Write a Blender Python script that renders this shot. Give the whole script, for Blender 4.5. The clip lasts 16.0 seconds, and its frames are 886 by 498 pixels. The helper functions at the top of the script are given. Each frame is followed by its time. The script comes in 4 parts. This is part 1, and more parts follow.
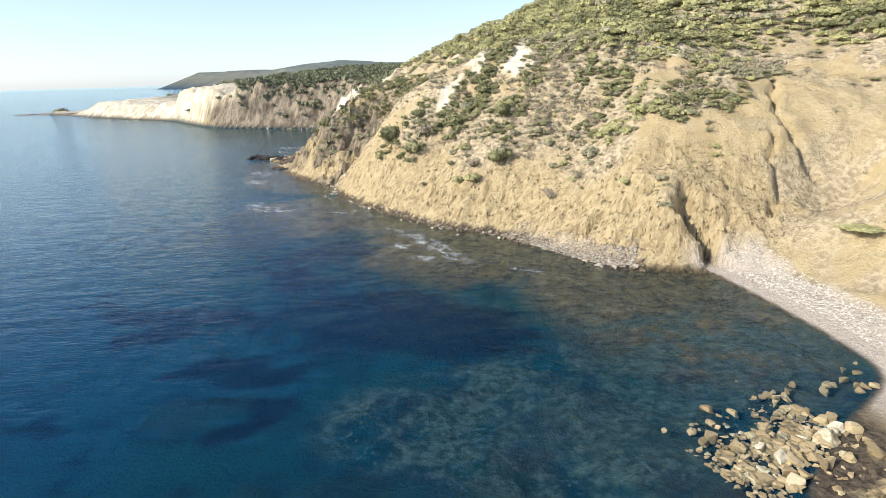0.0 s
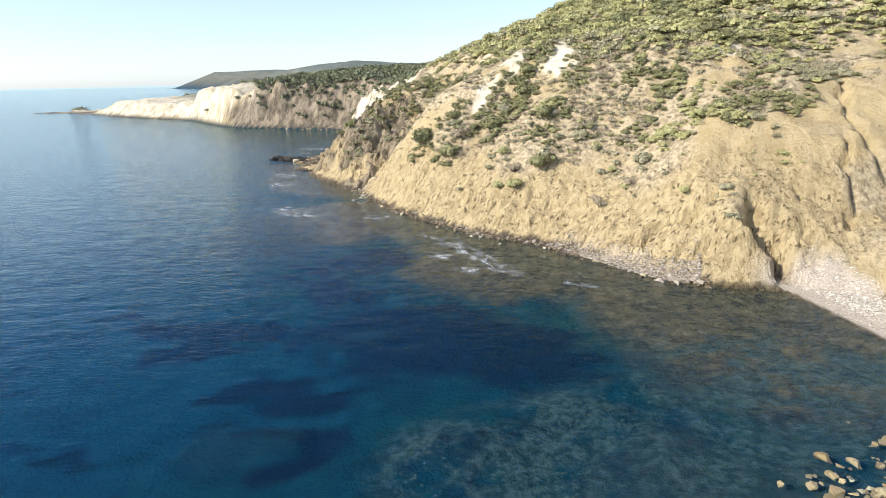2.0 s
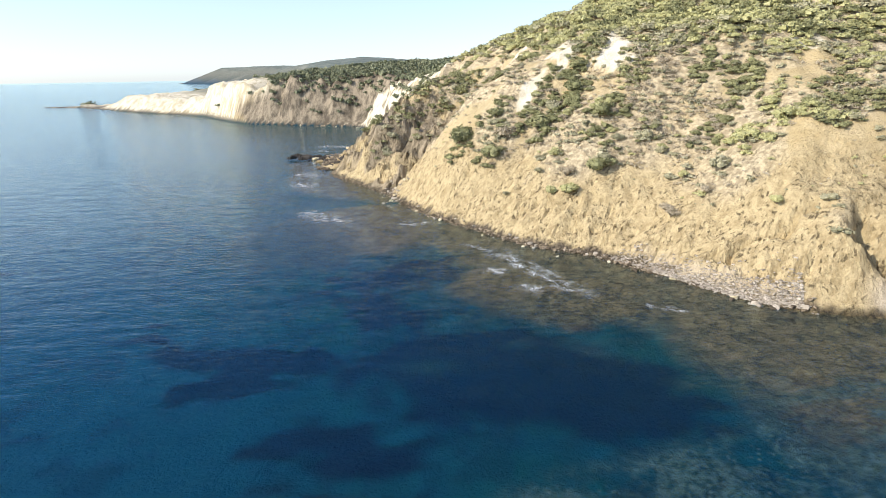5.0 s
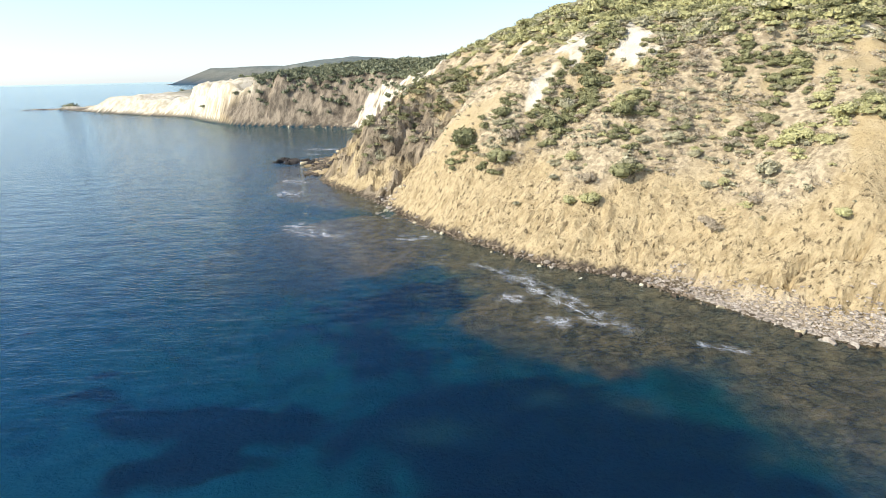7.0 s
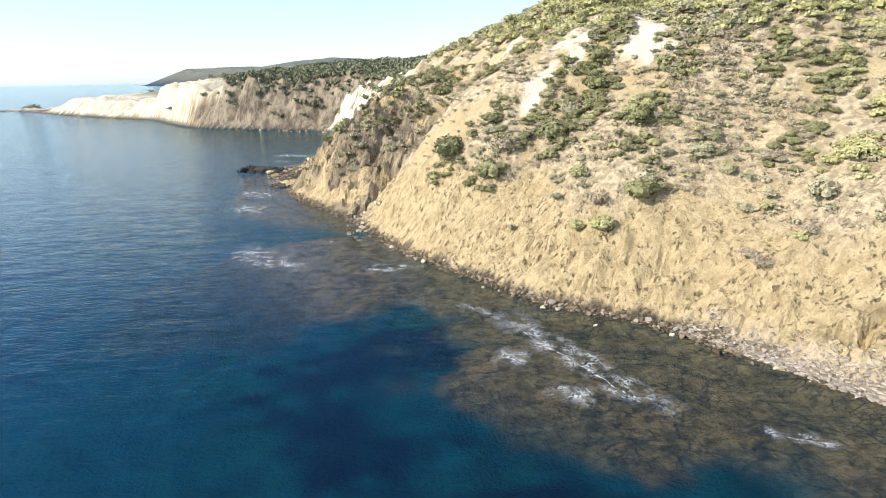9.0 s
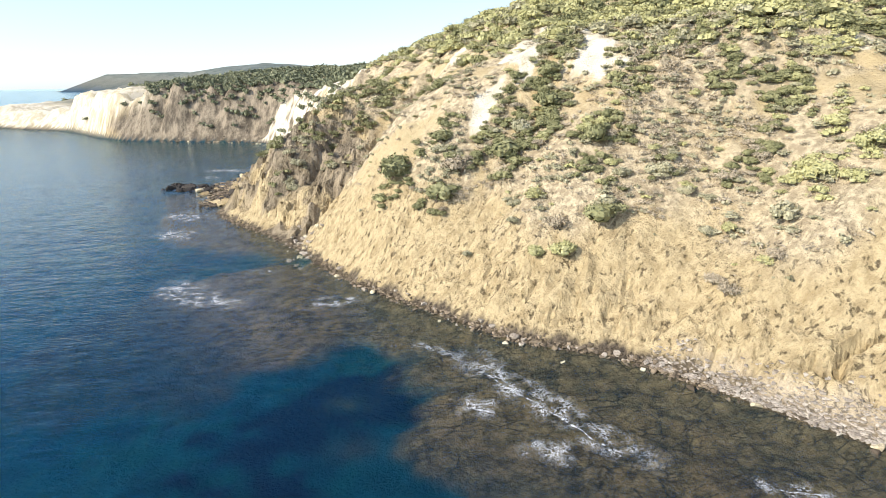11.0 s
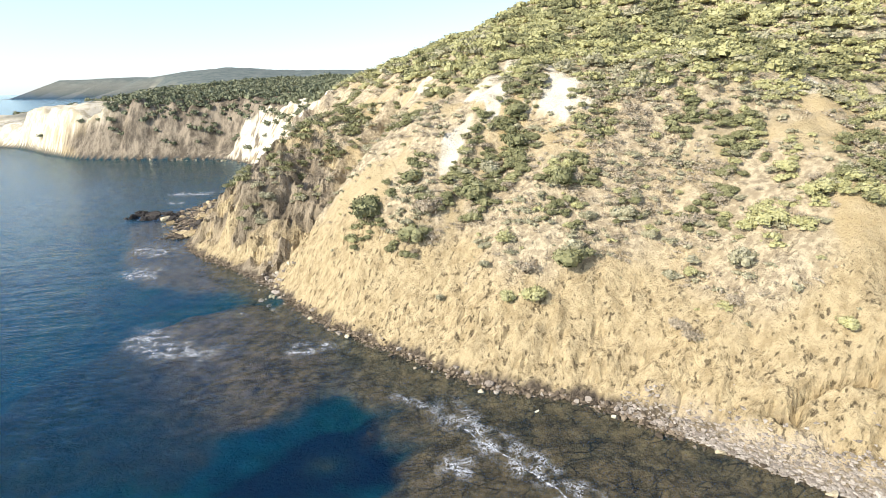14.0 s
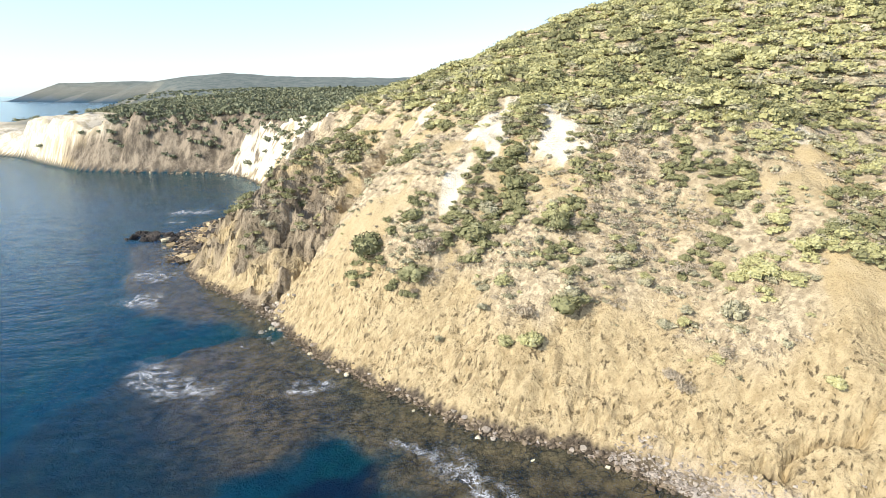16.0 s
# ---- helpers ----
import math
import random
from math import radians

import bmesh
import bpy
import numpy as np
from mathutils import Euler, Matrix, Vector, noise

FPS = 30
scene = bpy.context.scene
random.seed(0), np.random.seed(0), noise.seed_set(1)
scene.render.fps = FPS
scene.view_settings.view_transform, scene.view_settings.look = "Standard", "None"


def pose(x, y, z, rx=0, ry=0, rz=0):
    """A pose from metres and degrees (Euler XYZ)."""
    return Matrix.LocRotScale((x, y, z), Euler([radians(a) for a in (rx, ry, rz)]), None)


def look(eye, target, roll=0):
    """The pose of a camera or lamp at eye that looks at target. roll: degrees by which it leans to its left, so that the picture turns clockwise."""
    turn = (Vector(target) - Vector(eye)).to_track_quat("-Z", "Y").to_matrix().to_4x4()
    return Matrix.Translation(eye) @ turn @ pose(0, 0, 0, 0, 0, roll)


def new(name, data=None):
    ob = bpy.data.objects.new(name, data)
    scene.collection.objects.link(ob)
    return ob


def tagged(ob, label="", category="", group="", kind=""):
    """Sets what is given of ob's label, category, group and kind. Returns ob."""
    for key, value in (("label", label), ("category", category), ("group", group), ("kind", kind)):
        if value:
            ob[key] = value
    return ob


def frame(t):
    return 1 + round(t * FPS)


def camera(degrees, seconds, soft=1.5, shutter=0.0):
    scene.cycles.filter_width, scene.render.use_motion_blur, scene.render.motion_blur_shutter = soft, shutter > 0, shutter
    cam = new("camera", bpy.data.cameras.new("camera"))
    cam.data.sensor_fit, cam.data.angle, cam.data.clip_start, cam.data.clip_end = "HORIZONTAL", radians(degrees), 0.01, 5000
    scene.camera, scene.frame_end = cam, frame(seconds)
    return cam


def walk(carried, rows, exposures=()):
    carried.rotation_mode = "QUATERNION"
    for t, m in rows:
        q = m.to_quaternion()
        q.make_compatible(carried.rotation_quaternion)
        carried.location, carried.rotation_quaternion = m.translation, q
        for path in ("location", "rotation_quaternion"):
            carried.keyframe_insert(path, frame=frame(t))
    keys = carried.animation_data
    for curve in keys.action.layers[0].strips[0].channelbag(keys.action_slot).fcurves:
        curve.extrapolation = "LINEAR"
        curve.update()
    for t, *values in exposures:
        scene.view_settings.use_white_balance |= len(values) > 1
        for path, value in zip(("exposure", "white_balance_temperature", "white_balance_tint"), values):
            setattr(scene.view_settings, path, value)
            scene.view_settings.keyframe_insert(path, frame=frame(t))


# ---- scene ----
cam = camera(78.9, 16.0, 0.85)
PATH = [
    (0, (0.621, -0.126, 20.978), (0.602, 1.778, 20.366), -1.6),
    (0.5, (-0.203, 1.036, 20.978), (-0.229, 2.94, 20.365), -1.7),
    (1, (-1.128, 2.148, 20.995), (-1.164, 4.051, 20.382), -1.7),
    (1.5, (-2.17, 3.128, 20.977), (-2.217, 5.032, 20.366), -1.5),
    (2, (-3.338, 3.997, 20.938), (-3.397, 5.901, 20.33), -1.3),
    (2.5, (-4.547, 4.844, 20.908), (-4.617, 6.748, 20.3), -1.2),
    (3, (-5.75, 5.699, 20.854), (-5.825, 7.603, 20.247), -1.1),
    (3.5, (-6.834, 6.618, 20.788), (-6.91, 8.521, 20.18), -1.0),
    (4, (-7.718, 7.694, 20.719), (-7.798, 9.597, 20.108), -1.0),
    (4.2, (-8.0, 8.288, 20.7), (-8.082, 10.189, 20.084), -0.9),
    (6.5, (-10.323, 17.501, 20.224), (-10.383, 19.402, 19.606), -1.3),
    (7, (-10.603, 19.996, 20.14), (-10.652, 21.897, 19.52), -1.3),
    (7.5, (-10.759, 22.722, 20.039), (-10.795, 24.623, 19.419), -1.3),
    (8, (-10.806, 25.647, 19.911), (-10.826, 27.548, 19.29), -1.2),
    (8.5, (-10.733, 28.7, 19.822), (-10.734, 30.601, 19.201), -1.1),
    (9, (-10.806, 31.39, 19.858), (-10.788, 33.293, 19.242), -1.1),
    (11.5, (-11.538, 36.193, 21.257), (-11.256, 38.08, 20.658), -1.1),
    (12, (-11.507, 36.309, 21.653), (-11.194, 38.192, 21.053), -1.3),
    (12.5, (-11.461, 36.408, 22.25), (-11.138, 38.288, 21.65), -1.5),
    (13, (-11.429, 36.517, 23.069), (-11.1, 38.397, 22.469), -1.6),
    (13.5, (-11.421, 36.581, 24.082), (-11.087, 38.459, 23.481), -1.7),
    (14, (-11.487, 36.607, 25.175), (-11.147, 38.485, 24.576), -1.6),
    (14.5, (-11.543, 36.632, 26.271), (-11.199, 38.509, 25.673), -1.5),
    (15, (-11.57, 36.631, 27.294), (-11.223, 38.509, 26.7), -1.3),
    (15.5, (-11.629, 36.663, 28.203), (-11.277, 38.543, 27.616), -1.0),
    (16, (-11.689, 36.718, 28.874), (-11.335, 38.601, 28.3), -0.7),
]
walk(cam, [(t, look(eye, target, roll)) for t, eye, target, roll in PATH],
     [(0, 0.47), (3, 0.52), (7, 0.57), (11.5, 0.65), (16, 0.65)])

# ---- daylight ----
SUN_FROM = Vector((-0.80, -0.34, 0.54)).normalized()
world = bpy.data.worlds.new("world")
scene.world = world
world.use_nodes = True
wn = world.node_tree.nodes
sky = wn.new("ShaderNodeTexSky")
sky.sky_type = "NISHITA"
sky.sun_disc = False
sky.sun_elevation = math.asin(SUN_FROM.z)
sky.sun_rotation = math.atan2(SUN_FROM.x, SUN_FROM.y)
sky.air_density, sky.dust_density, sky.ozone_density = 0.8, 0.6, 2.5
wn["Background"].inputs["Strength"].default_value = 0.15
haze = wn.new("ShaderNodeMix")
haze.data_type = "RGBA"
haze.inputs[0].default_value = 0.30
haze.inputs[7].default_value = (5.3, 5.9, 7.1, 1)
world.node_tree.links.new(sky.outputs["Color"], haze.inputs[6])
world.node_tree.links.new(haze.outputs[2], wn["Background"].inputs["Color"])
sun = new("sun", bpy.data.lights.new("sun", "SUN"))
sun.data.energy, sun.data.angle, sun.data.color = 4.2, radians(0.6), (1.0, 0.925, 0.80)
sun.matrix_world = look(SUN_FROM * 200, (0, 0, 0))


# ---- materials ----
class Shader:
    """A small writer of node materials."""

    def __init__(self, name):
        self.mat = bpy.data.materials.new(name)
        self.mat.use_nodes = True
        self.tree = self.mat.node_tree
        self.out = self.tree.nodes["Material Output"]
        self.bsdf = self.tree.nodes["Principled BSDF"]
        self.place = self.node("ShaderNodeNewGeometry").outputs["Position"]

    def node(self, kind, **inputs):
        n = self.tree.nodes.new(kind)
        for key, value in inputs.items():
            self.plug(n.inputs[key.replace("_", " ")], value)
        return n

    def plug(self, socket, value):
        if isinstance(value, bpy.types.NodeSocket):
            self.tree.links.new(value, socket)
        elif isinstance(value, tuple) and len(value) == 3 and socket.type == "RGBA":
            socket.default_value = (*value, 1)
        else:
            socket.default_value = value

    def scaled(self, x, y, z, turn=0.0):
        n = self.node("ShaderNodeMapping", Vector=self.place)
        n.inputs["Scale"].default_value = (x, y, z)
        n.inputs["Rotation"].default_value = (0, 0, radians(turn))
        return n.outputs["Vector"]

    def noise(self, scale, detail=4.0, rough=0.6, vector=None):
        n = self.node("ShaderNodeTexNoise", Vector=vector or self.place, Scale=scale, Detail=detail, Roughness=rough)
        return n.outputs["Fac"]

    def cells(self, scale, vector=None, feature="DISTANCE_TO_EDGE"):
        n = self.tree.nodes.new("ShaderNodeTexVoronoi")
        n.feature = feature
        self.plug(n.inputs["Vector"], vector or self.place)
        n.inputs["Scale"].default_value = scale
        return n.outputs["Distance"]

    def ramp(self, value, low, high, a=0.0, b=1.0):
        n = self.node("ShaderNodeMapRange", Value=value)
        n.interpolation_type = "SMOOTHSTEP"
        for key, v in (("From Min", low), ("From Max", high), ("To Min", a), ("To Max", b)):
            n.inputs[key].default_value = v
        return n.outputs["Result"]

    def math(self, op, a, b=0.0, c=0.0):
        n = self.tree.nodes.new("ShaderNodeMath")
        n.operation = op
        for i, v in enumerate((a, b, c)):
            self.plug(n.inputs[i], v)
        return n.outputs[0]

    def mix(self, fac, a, b):
        n = self.tree.nodes.new("ShaderNodeMix")
        n.data_type = "RGBA"
        self.plug(n.inputs[0], fac)
        self.plug(n.inputs[6], a)
        self.plug(n.inputs[7], b)
        return n.outputs[2]

    def attribute(self, name):
        n = self.tree.nodes.new("ShaderNodeAttribute")
        n.attribute_name = name
        return n.outputs["Fac"]

    def bump(self, height, distance, strength=1.0, normal=None):
        n = self.node("ShaderNodeBump", Height=height, Distance=distance, Strength=strength)
        if normal:
            self.plug(n.inputs["Normal"], normal)
        return n.outputs["Normal"]

    def finish(self, colour, rough=0.9, normal=None, specular=0.25):
        self.plug(self.bsdf.inputs["Base Color"], colour)
        self.plug(self.bsdf.inputs["Roughness"], rough)
        self.plug(self.bsdf.inputs["Specular IOR Level"], specular)
        if normal:
            self.plug(self.bsdf.inputs["Normal"], normal)
        return self.mat


def ground_material():
    s = Shader("coast_ground")
    fine, mid, broad = s.noise(2.6, 6, 0.7), s.noise(0.55, 4), s.noise(0.11, 3)
    upright = s.scaled(1.0, 1.0, 0.30)
    ribs = s.noise(1.3, 6, 0.70, s.scaled(1.0, 1.0, 0.42))
    cracks = s.cells(1.25, upright)
    blocks = s.cells(1.3, s.scaled(1.0, 1.0, 0.55))
    tan = s.mix(s.ramp(mid, 0.3, 0.7), (0.455, 0.347, 0.184), (0.55, 0.438, 0.262))
    tan = s.mix(s.ramp(broad, 0.4, 0.65, 0.0, 0.65), tan, (0.45, 0.365, 0.215))
    tan = s.mix(s.ramp(fine, 0.52, 0.72, 0.0, 0.6), tan, (0.34, 0.245, 0.135))
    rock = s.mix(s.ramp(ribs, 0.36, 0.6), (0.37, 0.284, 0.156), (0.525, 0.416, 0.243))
    # shade inside cracks and clefts is painted in as dark brown
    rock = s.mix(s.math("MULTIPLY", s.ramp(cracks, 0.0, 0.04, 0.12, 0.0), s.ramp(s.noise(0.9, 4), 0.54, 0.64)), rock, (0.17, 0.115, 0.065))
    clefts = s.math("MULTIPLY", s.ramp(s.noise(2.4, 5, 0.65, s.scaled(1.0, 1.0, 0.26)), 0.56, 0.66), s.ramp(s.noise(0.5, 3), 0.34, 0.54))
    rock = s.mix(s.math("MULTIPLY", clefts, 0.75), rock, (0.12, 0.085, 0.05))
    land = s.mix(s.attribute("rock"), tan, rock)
    litter = s.mix(s.ramp(s.noise(1.6, 5), 0.38, 0.62), (0.34, 0.275, 0.185), (0.60, 0.50, 0.34))
    land = s.mix(s.attribute("litter"), land, litter)
    crags = s.noise(0.30, 6, 0.72, upright)
    brown = s.mix(s.ramp(crags, 0.38, 0.62), (0.115, 0.094, 0.070), (0.33, 0.272, 0.198))
    land = s.mix(s.attribute("brown"), land, brown)
    chalk = s.mix(s.ramp(mid, 0.35, 0.7), (0.60, 0.53, 0.40), (0.74, 0.69, 0.575))
    chalk = s.mix(s.attribute("cream"), chalk, s.mix(s.ramp(crags, 0.42, 0.56), (0.50, 0.43, 0.30), (0.70, 0.635, 0.51)))
    land = s.mix(s.attribute("chalk"), land, chalk)
    shingle = s.mix(s.ramp(s.cells(5.5, feature="F1"), 0.1, 0.6), (0.66, 0.58, 0.485), (0.50, 0.43, 0.355))
    land = s.mix(s.attribute("shingle"), land, shingle)
    tide = s.mix(s.ramp(fine, 0.35, 0.65), (0.075, 0.06, 0.045), (0.17, 0.135, 0.095))
    land = s.mix(s.attribute("tide"), land, tide)
    # far heath, its green paled and blued to paint in some distance haze
    hazy_heath = s.mix(s.ramp(s.noise(0.035, 5, 0.7), 0.35, 0.65), (0.105, 0.128, 0.115), (0.175, 0.190, 0.165))
    land = s.mix(s.attribute("wooded"), land, hazy_heath)
    # sea bed: reef, weed, sand; deep water over it is painted as blue tint
    reef = s.mix(s.ramp(s.noise(0.9, 6, 0.7), 0.35, 0.68), (0.082, 0.064, 0.034), (0.215, 0.163, 0.086))
    tinted_reef = s.mix(s.ramp(s.noise(1.1, 6, 0.72, s.scaled(1.0, 1.8, 1, 35)), 0.36, 0.66), (0.008, 0.014, 0.015), (0.053, 0.056, 0.045))
    # reef turns darker and bluer offshore, standing in for deeper water
    reef = s.mix(s.ramp(s.attribute("inland"), -22.0, -11.0, 1.0, 0.0), reef, tinted_reef)
    reef = s.mix(s.ramp(s.noise(0.35, 5, 0.65), 0.56, 0.66, 0.0, 0.7), reef, (0.022, 0.021, 0.017))
    lumps = s.cells(1.5, s.scaled(1.0, 1.5, 1, 35))
    reef = s.mix(s.math("MULTIPLY", s.ramp(lumps, 0.0, 0.16, 0.5, 0.0), s.ramp(s.noise(0.8, 4), 0.36, 0.56)), reef, (0.008, 0.012, 0.013))
    joints = s.cells(0.55, s.scaled(1.0, 1.9, 1, 35))
    reef = s.mix(s.math("MULTIPLY", s.ramp(joints, 0.0, 0.06, 0.75, 0.0), s.ramp(s.noise(0.5, 4), 0.42, 0.58)), reef, (0.010, 0.014, 0.015))
    rift = s.math("ABSOLUTE", s.math("SUBTRACT", s.noise(0.17, 4, 0.6), 0.5))
    reef = s.mix(s.ramp(rift, 0.004, 0.016, 0.5, 0.0), reef, (0.010, 0.013, 0.016))
    tinted_sand = s.mix(s.ramp(mid, 0.35, 0.7), (0.0005, 0.030, 0.051), (0.001, 0.050, 0.080))
    tinted_sand = s.mix(s.ramp(broad, 0.42, 0.62, 0.0, 0.6), tinted_sand, (0.001, 0.050, 0.052))
    # blue grows offshore, painted in for the water above
    tinted_sand = s.mix(s.ramp(s.attribute("inland"), -50.0, -24.0, 0.8, 0.0), tinted_sand, (0.001, 0.052, 0.104))
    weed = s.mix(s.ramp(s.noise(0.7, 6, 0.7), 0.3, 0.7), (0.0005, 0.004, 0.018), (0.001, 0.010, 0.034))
    patches = s.ramp(s.noise(0.21, 6, 0.62), 0.53, 0.59, 0.0, 0.35)
    bed = s.mix(s.math("MAXIMUM", s.attribute("weed"), patches), tinted_sand, weed)
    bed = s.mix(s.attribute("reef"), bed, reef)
    specks = s.math("MULTIPLY", s.ramp(s.cells(2.6, feature="F1"), 0.12, 0.40, 0.7, 0.0), s.ramp(s.noise(0.30, 5, 0.7), 0.42, 0.60))
    rubble = s.mix(s.ramp(s.noise(1.4, 6, 0.72), 0.4, 0.62), (0.016, 0.044, 0.050), (0.085, 0.140, 0.130))
    bed = s.mix(s.math("MULTIPLY", s.ramp(s.noise(0.24, 5, 0.65), 0.40, 0.56, 0.0, 0.75), s.ramp(s.attribute("stony"), 0.66, 0.95)), bed, rubble)
    bed = s.mix(s.math("MULTIPLY", specks, s.ramp(s.attribute("stony"), 0.6, 0.95)), bed, (0.105, 0.150, 0.140))
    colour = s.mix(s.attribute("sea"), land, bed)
    height = s.math("ADD", s.math("MULTIPLY", s.math("MULTIPLY", ribs, s.attribute("rock")), 0.22), s.math("MULTIPLY", fine, 0.55))
    height = s.math("ADD", height, s.math("MULTIPLY", s.ramp(cracks, 0.0, 0.12), s.math("MULTIPLY", s.attribute("rock"), 0.015)))
    height = s.math("ADD", height, s.math("MULTIPLY", s.ramp(blocks, 0.0, 0.14), s.math("MULTIPLY", s.attribute("rock"), 0.03)))
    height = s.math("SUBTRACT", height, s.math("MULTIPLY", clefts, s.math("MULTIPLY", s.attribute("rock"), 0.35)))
    return s.finish(colour, 0.95, s.bump(height, 0.7, 1.0), 0.15)


def water_material():
    s = Shader("sea_water")
    swell = s.noise(0.16, 2, 0.5, s.scaled(1.0, 2.2, 1, -28))
    chop = s.noise(0.75, 3, 0.6, s.scaled(0.55, 1.7, 1, -24))
    ripple = s.noise(2.6, 3, 0.6, s.scaled(0.6, 1.5, 1, -20))
    height = s.math("ADD", s.math("MULTIPLY", swell, 0.9), s.math("ADD", s.math("MULTIPLY", chop, 0.5), s.math("MULTIPLY", ripple, 0.30)))
    normal = s.bump(height, 0.5, 0.42)
    body = s.node("ShaderNodeBsdfDiffuse", Color=(0.0005, 0.050, 0.140)).outputs[0]
    clear = s.node("ShaderNodeBsdfTransparent", Color=(0.88, 0.92, 0.91)).outputs[0]
    mirror = s.node("ShaderNodeFresnel", IOR=1.31, Normal=normal).outputs[0]
    gloss = s.node("ShaderNodeBsdfGlossy", Color=s.mix(s.ramp(mirror, 0.05, 0.36), (0.06, 0.46, 0.90), (0.82, 0.95, 1.0)), Roughness=0.07, Normal=normal).outputs[0]
    depth = s.node("ShaderNodeMixShader", Fac=0.05)
    s.tree.links.new(clear, depth.inputs[1])
    s.tree.links.new(body, depth.inputs[2])
    top = s.node("ShaderNodeMixShader", Fac=mirror)
    s.tree.links.new(depth.outputs[0], top.inputs[1])
    s.tree.links.new(gloss, top.inputs[2])
    s.tree.links.new(top.outputs[0], s.out.inputs["Surface"])
    return s.mat


def leaf_material(name, a, b, tip):
    s = Shader(name)
    own = s.node("ShaderNodeNewGeometry").outputs["Random Per Island"]
    thing = s.node("ShaderNodeObjectInfo").outputs["Random"]
    shift = s.math("FRACT", s.math("ADD", thing, s.attribute("tint")))
    colour = s.mix(shift, a, b)
    colour = s.mix(s.ramp(own, 0.45, 1.0, 0.0, 0.75), colour, tip)
    s.plug(s.bsdf.inputs["Subsurface Weight"], 0.0)
    return s.finish(colour, 0.75, s.bump(s.noise(9.0, 4), 0.05, 0.6), 0.2)


def stone_material(name, a, b, dark):
    s = Shader(name)
    thing = s.node("ShaderNodeObjectInfo").outputs["Random"]
    own = s.node("ShaderNodeNewGeometry").outputs["Random Per Island"]
    pick = s.math("FRACT", s.math("ADD", thing, own))
    grain = s.noise(3.0, 6, 0.7)
    colour = s.mix(pick, a, b)
    colour = s.mix(s.ramp(grain, 0.5, 0.72, 0.0, 0.7), colour, dark)
    return s.finish(colour, 0.9, s.bump(s.math("ADD", grain, s.noise(9.0, 4)), 0.12, 0.8), 0.2)


def foam_material():
    s = Shader("sea_foam")
    web = s.math("ABSOLUTE", s.math("SUBTRACT", s.noise(3.2, 5, 0.7), 0.5))
    lace = s.math("MULTIPLY", s.ramp(web, 0.0, 0.05, 1.0, 0.0), s.ramp(s.noise(0.8, 5, 0.7), 0.40, 0.6))
    dense = s.ramp(s.math("ADD", s.noise(1.3, 6, 0.8), s.attribute("core")), 0.84, 1.10)
    shown = s.math("MINIMUM", s.math("ADD", s.math("MULTIPLY", lace, s.attribute("edge")), dense), 1.0)
    s.plug(s.bsdf.inputs["Alpha"], s.math("MULTIPLY", shown, 0.95))
    return s.finish((0.80, 0.83, 0.86), 0.6, s.bump(s.noise(5.0, 5), 0.1))


GROUND, WATER, FOAM = ground_material(), water_material(), foam_material()
LEAF_GREEN = leaf_material("lentisk_leaves", (0.16, 0.162, 0.078), (0.235, 0.23, 0.113), (0.335, 0.322, 0.17))
LEAF_LIGHT = leaf_material("broom_leaves", (0.335, 0.322, 0.15), (0.42, 0.40, 0.19), (0.50, 0.475, 0.26))
LEAF_DRY = leaf_material("dry_scrub", (0.29, 0.24, 0.165), (0.41, 0.345, 0.25), (0.54, 0.465, 0.35))
LEAF_GREY = leaf_material("grey_scrub", (0.25, 0.235, 0.145), (0.355, 0.33, 0.21), (0.475, 0.44, 0.305))
LEAF_WOOD = leaf_material("far_wood_leaves", (0.125, 0.14, 0.085), (0.20, 0.21, 0.125), (0.29, 0.295, 0.185))
WOOD = stone_material("scrub_wood", (0.20, 0.15, 0.10), (0.28, 0.22, 0.16), (0.11, 0.085, 0.06))
STONE_PALE = stone_material("pale_limestone", (0.55, 0.46, 0.29), (0.70, 0.63, 0.47), (0.36, 0.28, 0.15))
STONE_TAN = stone_material("tan_rock", (0.30, 0.225, 0.12), (0.54, 0.435, 0.26), (0.17, 0.125, 0.07))
STONE_BEACH = stone_material("beach_stone", (0.50, 0.455, 0.385), (0.76, 0.715, 0.64), (0.38, 0.335, 0.28))
STONE_GREY = stone_material("grey_cobble", (0.26, 0.22, 0.175), (0.52, 0.46, 0.385), (0.17, 0.14, 0.11))
STONE_DARK = stone_material("dark_shore_stone", (0.09, 0.07, 0.05), (0.33, 0.26, 0.18), (0.07, 0.055, 0.04))
STONE_BLACK = stone_material("black_rock", (0.035, 0.032, 0.030), (0.085, 0.072, 0.060), (0.02, 0.018, 0.017))
# ---- landform ----
SHORE = [(-30, -120), (8, -60), (19, -10), (19.5, 14), (18, 21), (24, 27.5), (30.5, 33), (31.3, 38), (30.6, 44), (29.4, 51), (28.2, 54.4),
         (25, 55.2), (19.5, 57), (15.7, 60.2), (11.7, 65.3), (6.4, 71.4), (-1.3, 76.3), (-7, 82.6), (-13, 89.6), (-18, 97), (-22, 105),
         (-27.5, 113), (-35.5, 123.5), (-38.5, 131), (-39, 140), (-41, 152), (-38, 165), (-35, 180), (-34, 197), (-38, 215), (-46, 232),
         (-56, 244), (-75, 251), (-92, 257)]
SHORE_FAR = [(-113, 268), (-135, 292), (-162, 324), (-218, 362), (-306, 432), (-350, 446), (-300, 470), (-230, 480), (-150, 560), (-110, 700),
             (-190, 900), (-330, 1080), (-440, 1180), (-400, 1350), (-500, 1650), (-760, 1950), (-1000, 2250), (-1180, 2500), (-1200, 2900), (-1000, 4200)]
